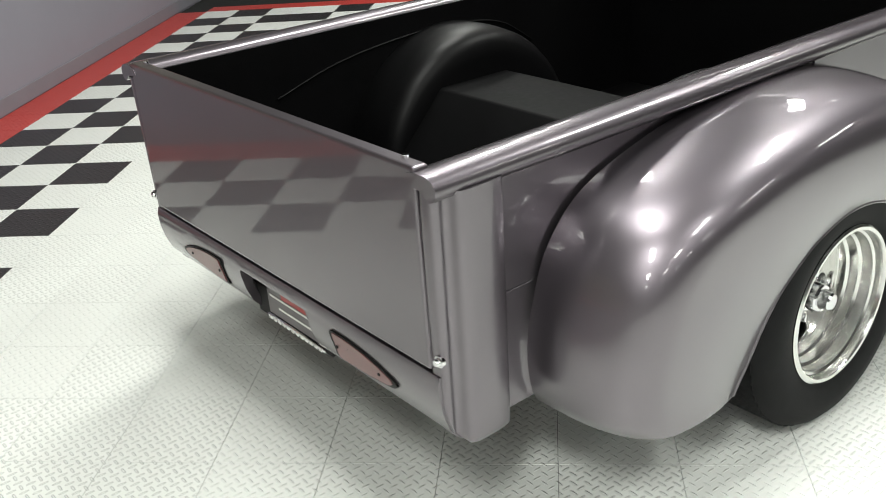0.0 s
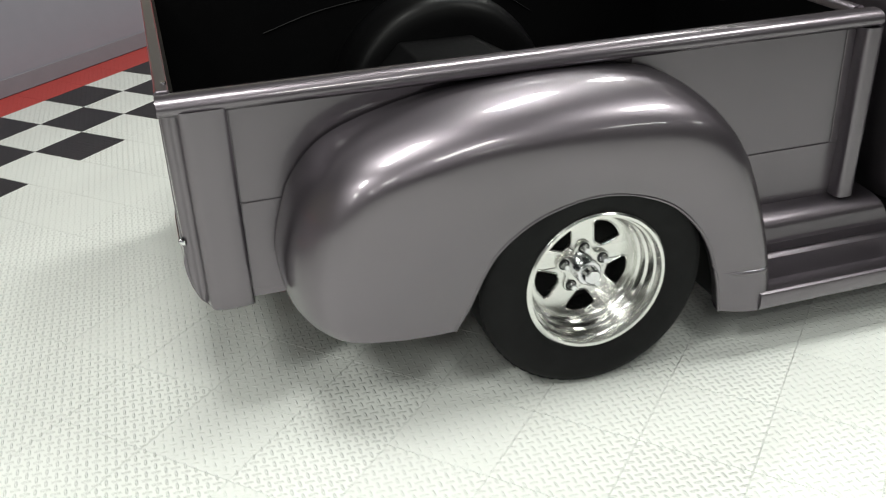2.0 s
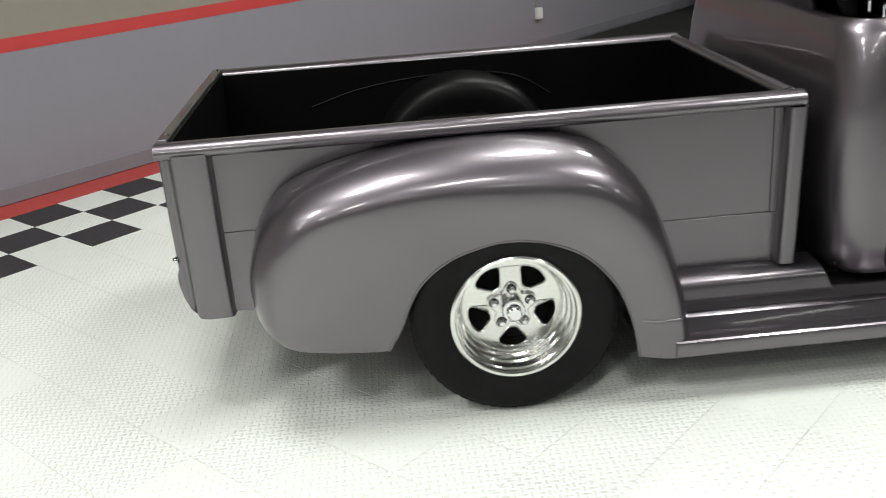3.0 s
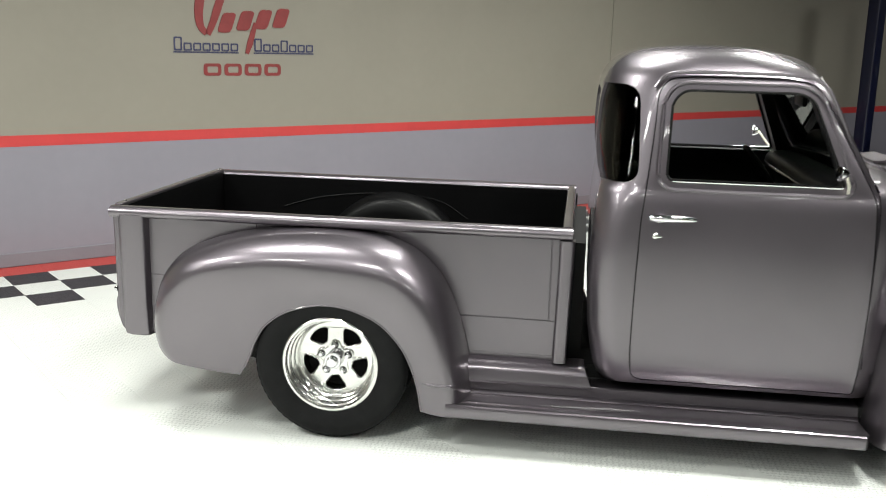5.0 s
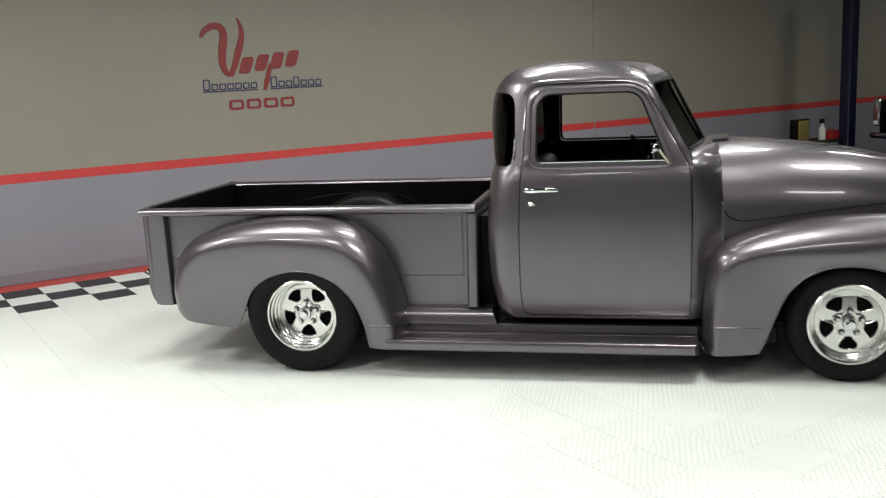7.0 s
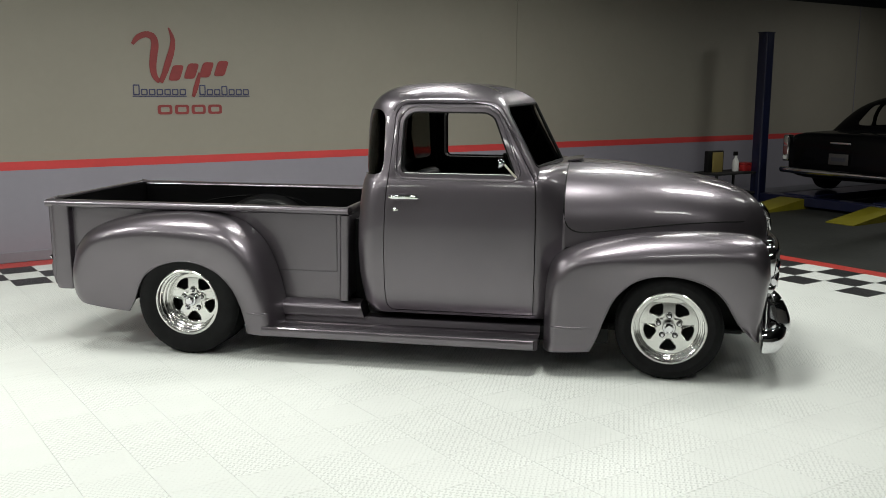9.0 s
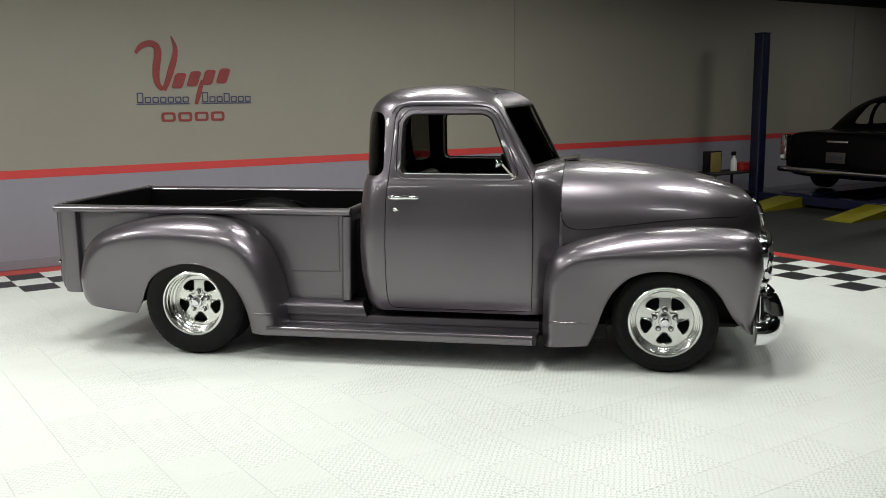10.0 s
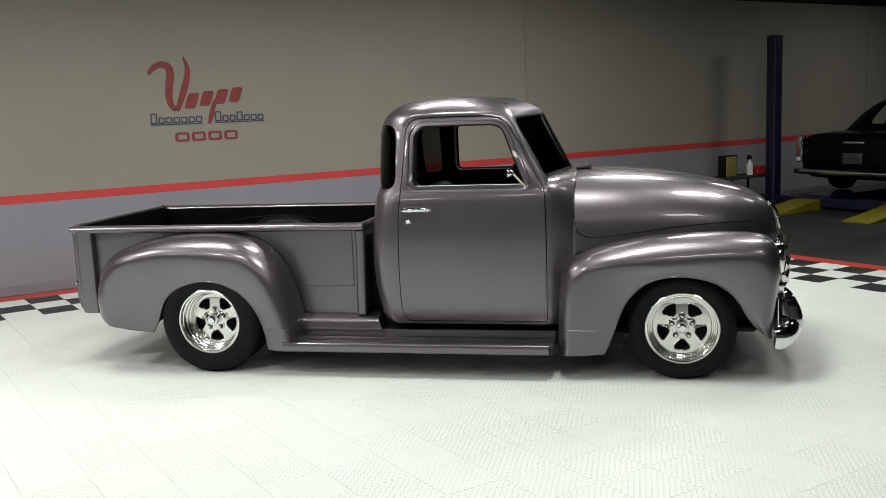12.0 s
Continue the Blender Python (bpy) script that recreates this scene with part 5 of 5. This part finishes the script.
for x in (0.95, 3.85):
    for sgn in (-1, 1):
        ty = bm_mesh(revolve([(0.18, 0.0), (0.20, -0.01), (0.30, -0.012), (0.325, 0.01), (0.33, 0.04), (0.33, 0.15), (0.30, 0.18), (0.18, 0.17)], 40, True))
        ty.transform(pose(x, sgn * 0.88, 0.40, 0, 0, 0 if sgn < 0 else 180))
        part("sedan_wheel", ty, RUBBER, sedan)
for x in (0.95, 3.85):
    part("wheel_axle", tube([(x, -0.8, 0.40), (x, 0.8, 0.40)], 0.05, 8), DARK, sedan)

# cart with a yellow case, spray bottle and red toolbox by the wall
cart = thing("shop_cart", ROOM @ pose(8.75, 2.95, -0.013), "dark low shop cart by the garage wall", "cart")
part("cart_top", box(-0.40, 0.50, -0.22, 0.22, 0.44, 0.47, 0.006, 1), DARK, cart)
part("cart_shelf", box(-0.40, 0.50, -0.22, 0.22, 0.14, 0.17, 0.006, 1), DARK, cart)
for a in (-0.38, 0.48):
    for b in (-0.20, 0.20):
        part("leg", box(a - 0.015, a + 0.015, b - 0.015, b + 0.015, 0.0, 0.44), DARK, cart)
case = thing("yellow_case", ROOM @ pose(8.60, 2.98, 0.457), "yellow upright case with dark edge on the cart", "case")
part("case_panel", box(-0.11, 0.11, -0.05, -0.028, 0.0, 0.29, 0.01), surface("tan_case_shell", (0.22, 0.17, 0.05), 0.5), case)
part("case_back", box(-0.19, 0.15, -0.028, 0.05, 0.0, 0.31, 0.012), SEAL, case)
bottle = thing("spray_bottle", ROOM @ pose(8.98, 2.92, 0.457), "pale spray bottle with a dark trigger head", "bottle")
part("bottle_body", revolve_z(((0.0, 0.0), (0.045, 0.0), (0.047, 0.02), (0.047, 0.15), (0.02, 0.20), (0.018, 0.23))), WHITE_PLASTIC, bottle)
part("trigger_head", box(-0.05, 0.03, -0.018, 0.018, 0.23, 0.29, 0.008), SEAL, bottle)
toolbox = thing("red_toolbox", ROOM @ pose(9.16, 2.92, 0.457), "small red metal toolbox on the cart", "toolbox")
part("toolbox_body", box(-0.10, 0.16, -0.10, 0.10, 0.0, 0.09, 0.01), RED_ENAMEL, toolbox)
part("toolbox_lid", box(-0.105, 0.165, -0.105, 0.105, 0.092, 0.12, 0.008), RED_ENAMEL, toolbox)

# dead high-bay fitting under the black ceiling
bay = thing("high_bay_lamp", ROOM @ pose(8.66, 0.66, 2.97), "unlit grey high-bay lamp hanging under the black ceiling", "ceiling lamp")
part("lamp_housing", revolve_z(((0.0, 0.50), (0.13, 0.50), (0.155, 0.47), (0.155, 0.06), (0.17, 0.03))), GALVANISED, bay)
part("lamp_rim", revolve_z(((0.17, 0.03), (0.275, 0.012), (0.28, 0.0), (0.26, 0.0), (0.15, 0.02))), GALVANISED, bay)
part("lamp_stem", tube([(0, 0, 0.50), (0, 0, 1.12)], 0.012, 8), GALVANISED, bay)

# ------------------------------------------------------------ floor tiles


def tile_bm(w, d):
    """One moulded tile with a small bevel, its top at z = 0."""
    g, b, h = 0.0006, 0.0006, 0.012
    rings = [(g, -h), (g, -b), (g + b, 0.0)]
    verts = []
    for i, z in rings:
        verts += [(-w / 2 + i, -d / 2 + i, z), (w / 2 - i, -d / 2 + i, z), (w / 2 - i, d / 2 - i, z), (-w / 2 + i, d / 2 - i, z)]
    faces = [(8, 9, 10, 11)]
    for r in (0, 4):
        for k in range(4):
            j = (k + 1) % 4
            faces.append((r + k, r + j, r + 4 + j, r + 4 + k))
    return verts, faces


tile_verts, tile_faces = tile_bm(T, T)
tile_mesh = {}
for key, mat in (("w", TILE_WHITE), ("b", TILE_BLACK), ("r", TILE_RED)):
    tile_mesh[key] = mesh_from("tile_" + key, tile_verts, tile_faces, mat, 20)
rv, rf = tile_bm(T, WALL_V - 0.011 - (V0 + 3 * T))
tile_mesh["rn"] = mesh_from("tile_rn", rv, rf, TILE_RED, 20)
rv2, rf2 = tile_bm(0.20, T)
tile_mesh["re"] = mesh_from("tile_re", rv2, rf2, TILE_RED, 20)
CHECK_SHIFT = 1
rest = {"w": ([], []), "b": ([], []), "r": ([], [])}
count = 0
for i in range(-28, 18):
    for j in range(-46, 4):
        north, east = j >= 0, i >= 14
        cu, cv, kind = U0 + (i + 0.5) * T, V0 + (j + 0.5) * T, "w"
        if j == 3 and i <= 17:
            kind = "rn"
            cv = (V0 + 3 * T + WALL_V - 0.011) / 2
        elif i == 17:
            kind = "re"
            cu = U0 + 17 * T + 0.10
        elif (north or east) and (i + j + (CHECK_SHIFT if east and not north else 0)) % 2:
            kind = "b"
        if i == 17 and j == 3:
            continue
        w = ROOM @ Vector((cu, cv, 0))
        near = (-2.3 < w.x < 4.1 and -3.2 < w.y < -0.95) or (north and -1.6 < cu < 3.0 and j < 3)
        if near and count < 298:
            ob = new("floor_tile", tile_mesh[kind])
            ob.parent = floor
            ob.location = (cu, cv, 0)
            count += 1
        else:
            vs, fs = rest[kind[0]]
            src_v, src_f = {"rn": (rv, rf), "re": (rv2, rf2)}.get(kind, (tile_verts, tile_faces))
            k = len(vs)
            vs += [(x + cu, y + cv, z) for x, y, z in src_v]
            fs += [tuple(a + k for a in f) for f in src_f]
for key, mat in (("w", TILE_WHITE), ("b", TILE_BLACK), ("r", TILE_RED)):
    ob = new("floor_tiles", mesh_from("floor_tiles", rest[key][0], rest[key][1], mat, 20))
    ob.parent = floor
    ob["kind"] = "stuff"
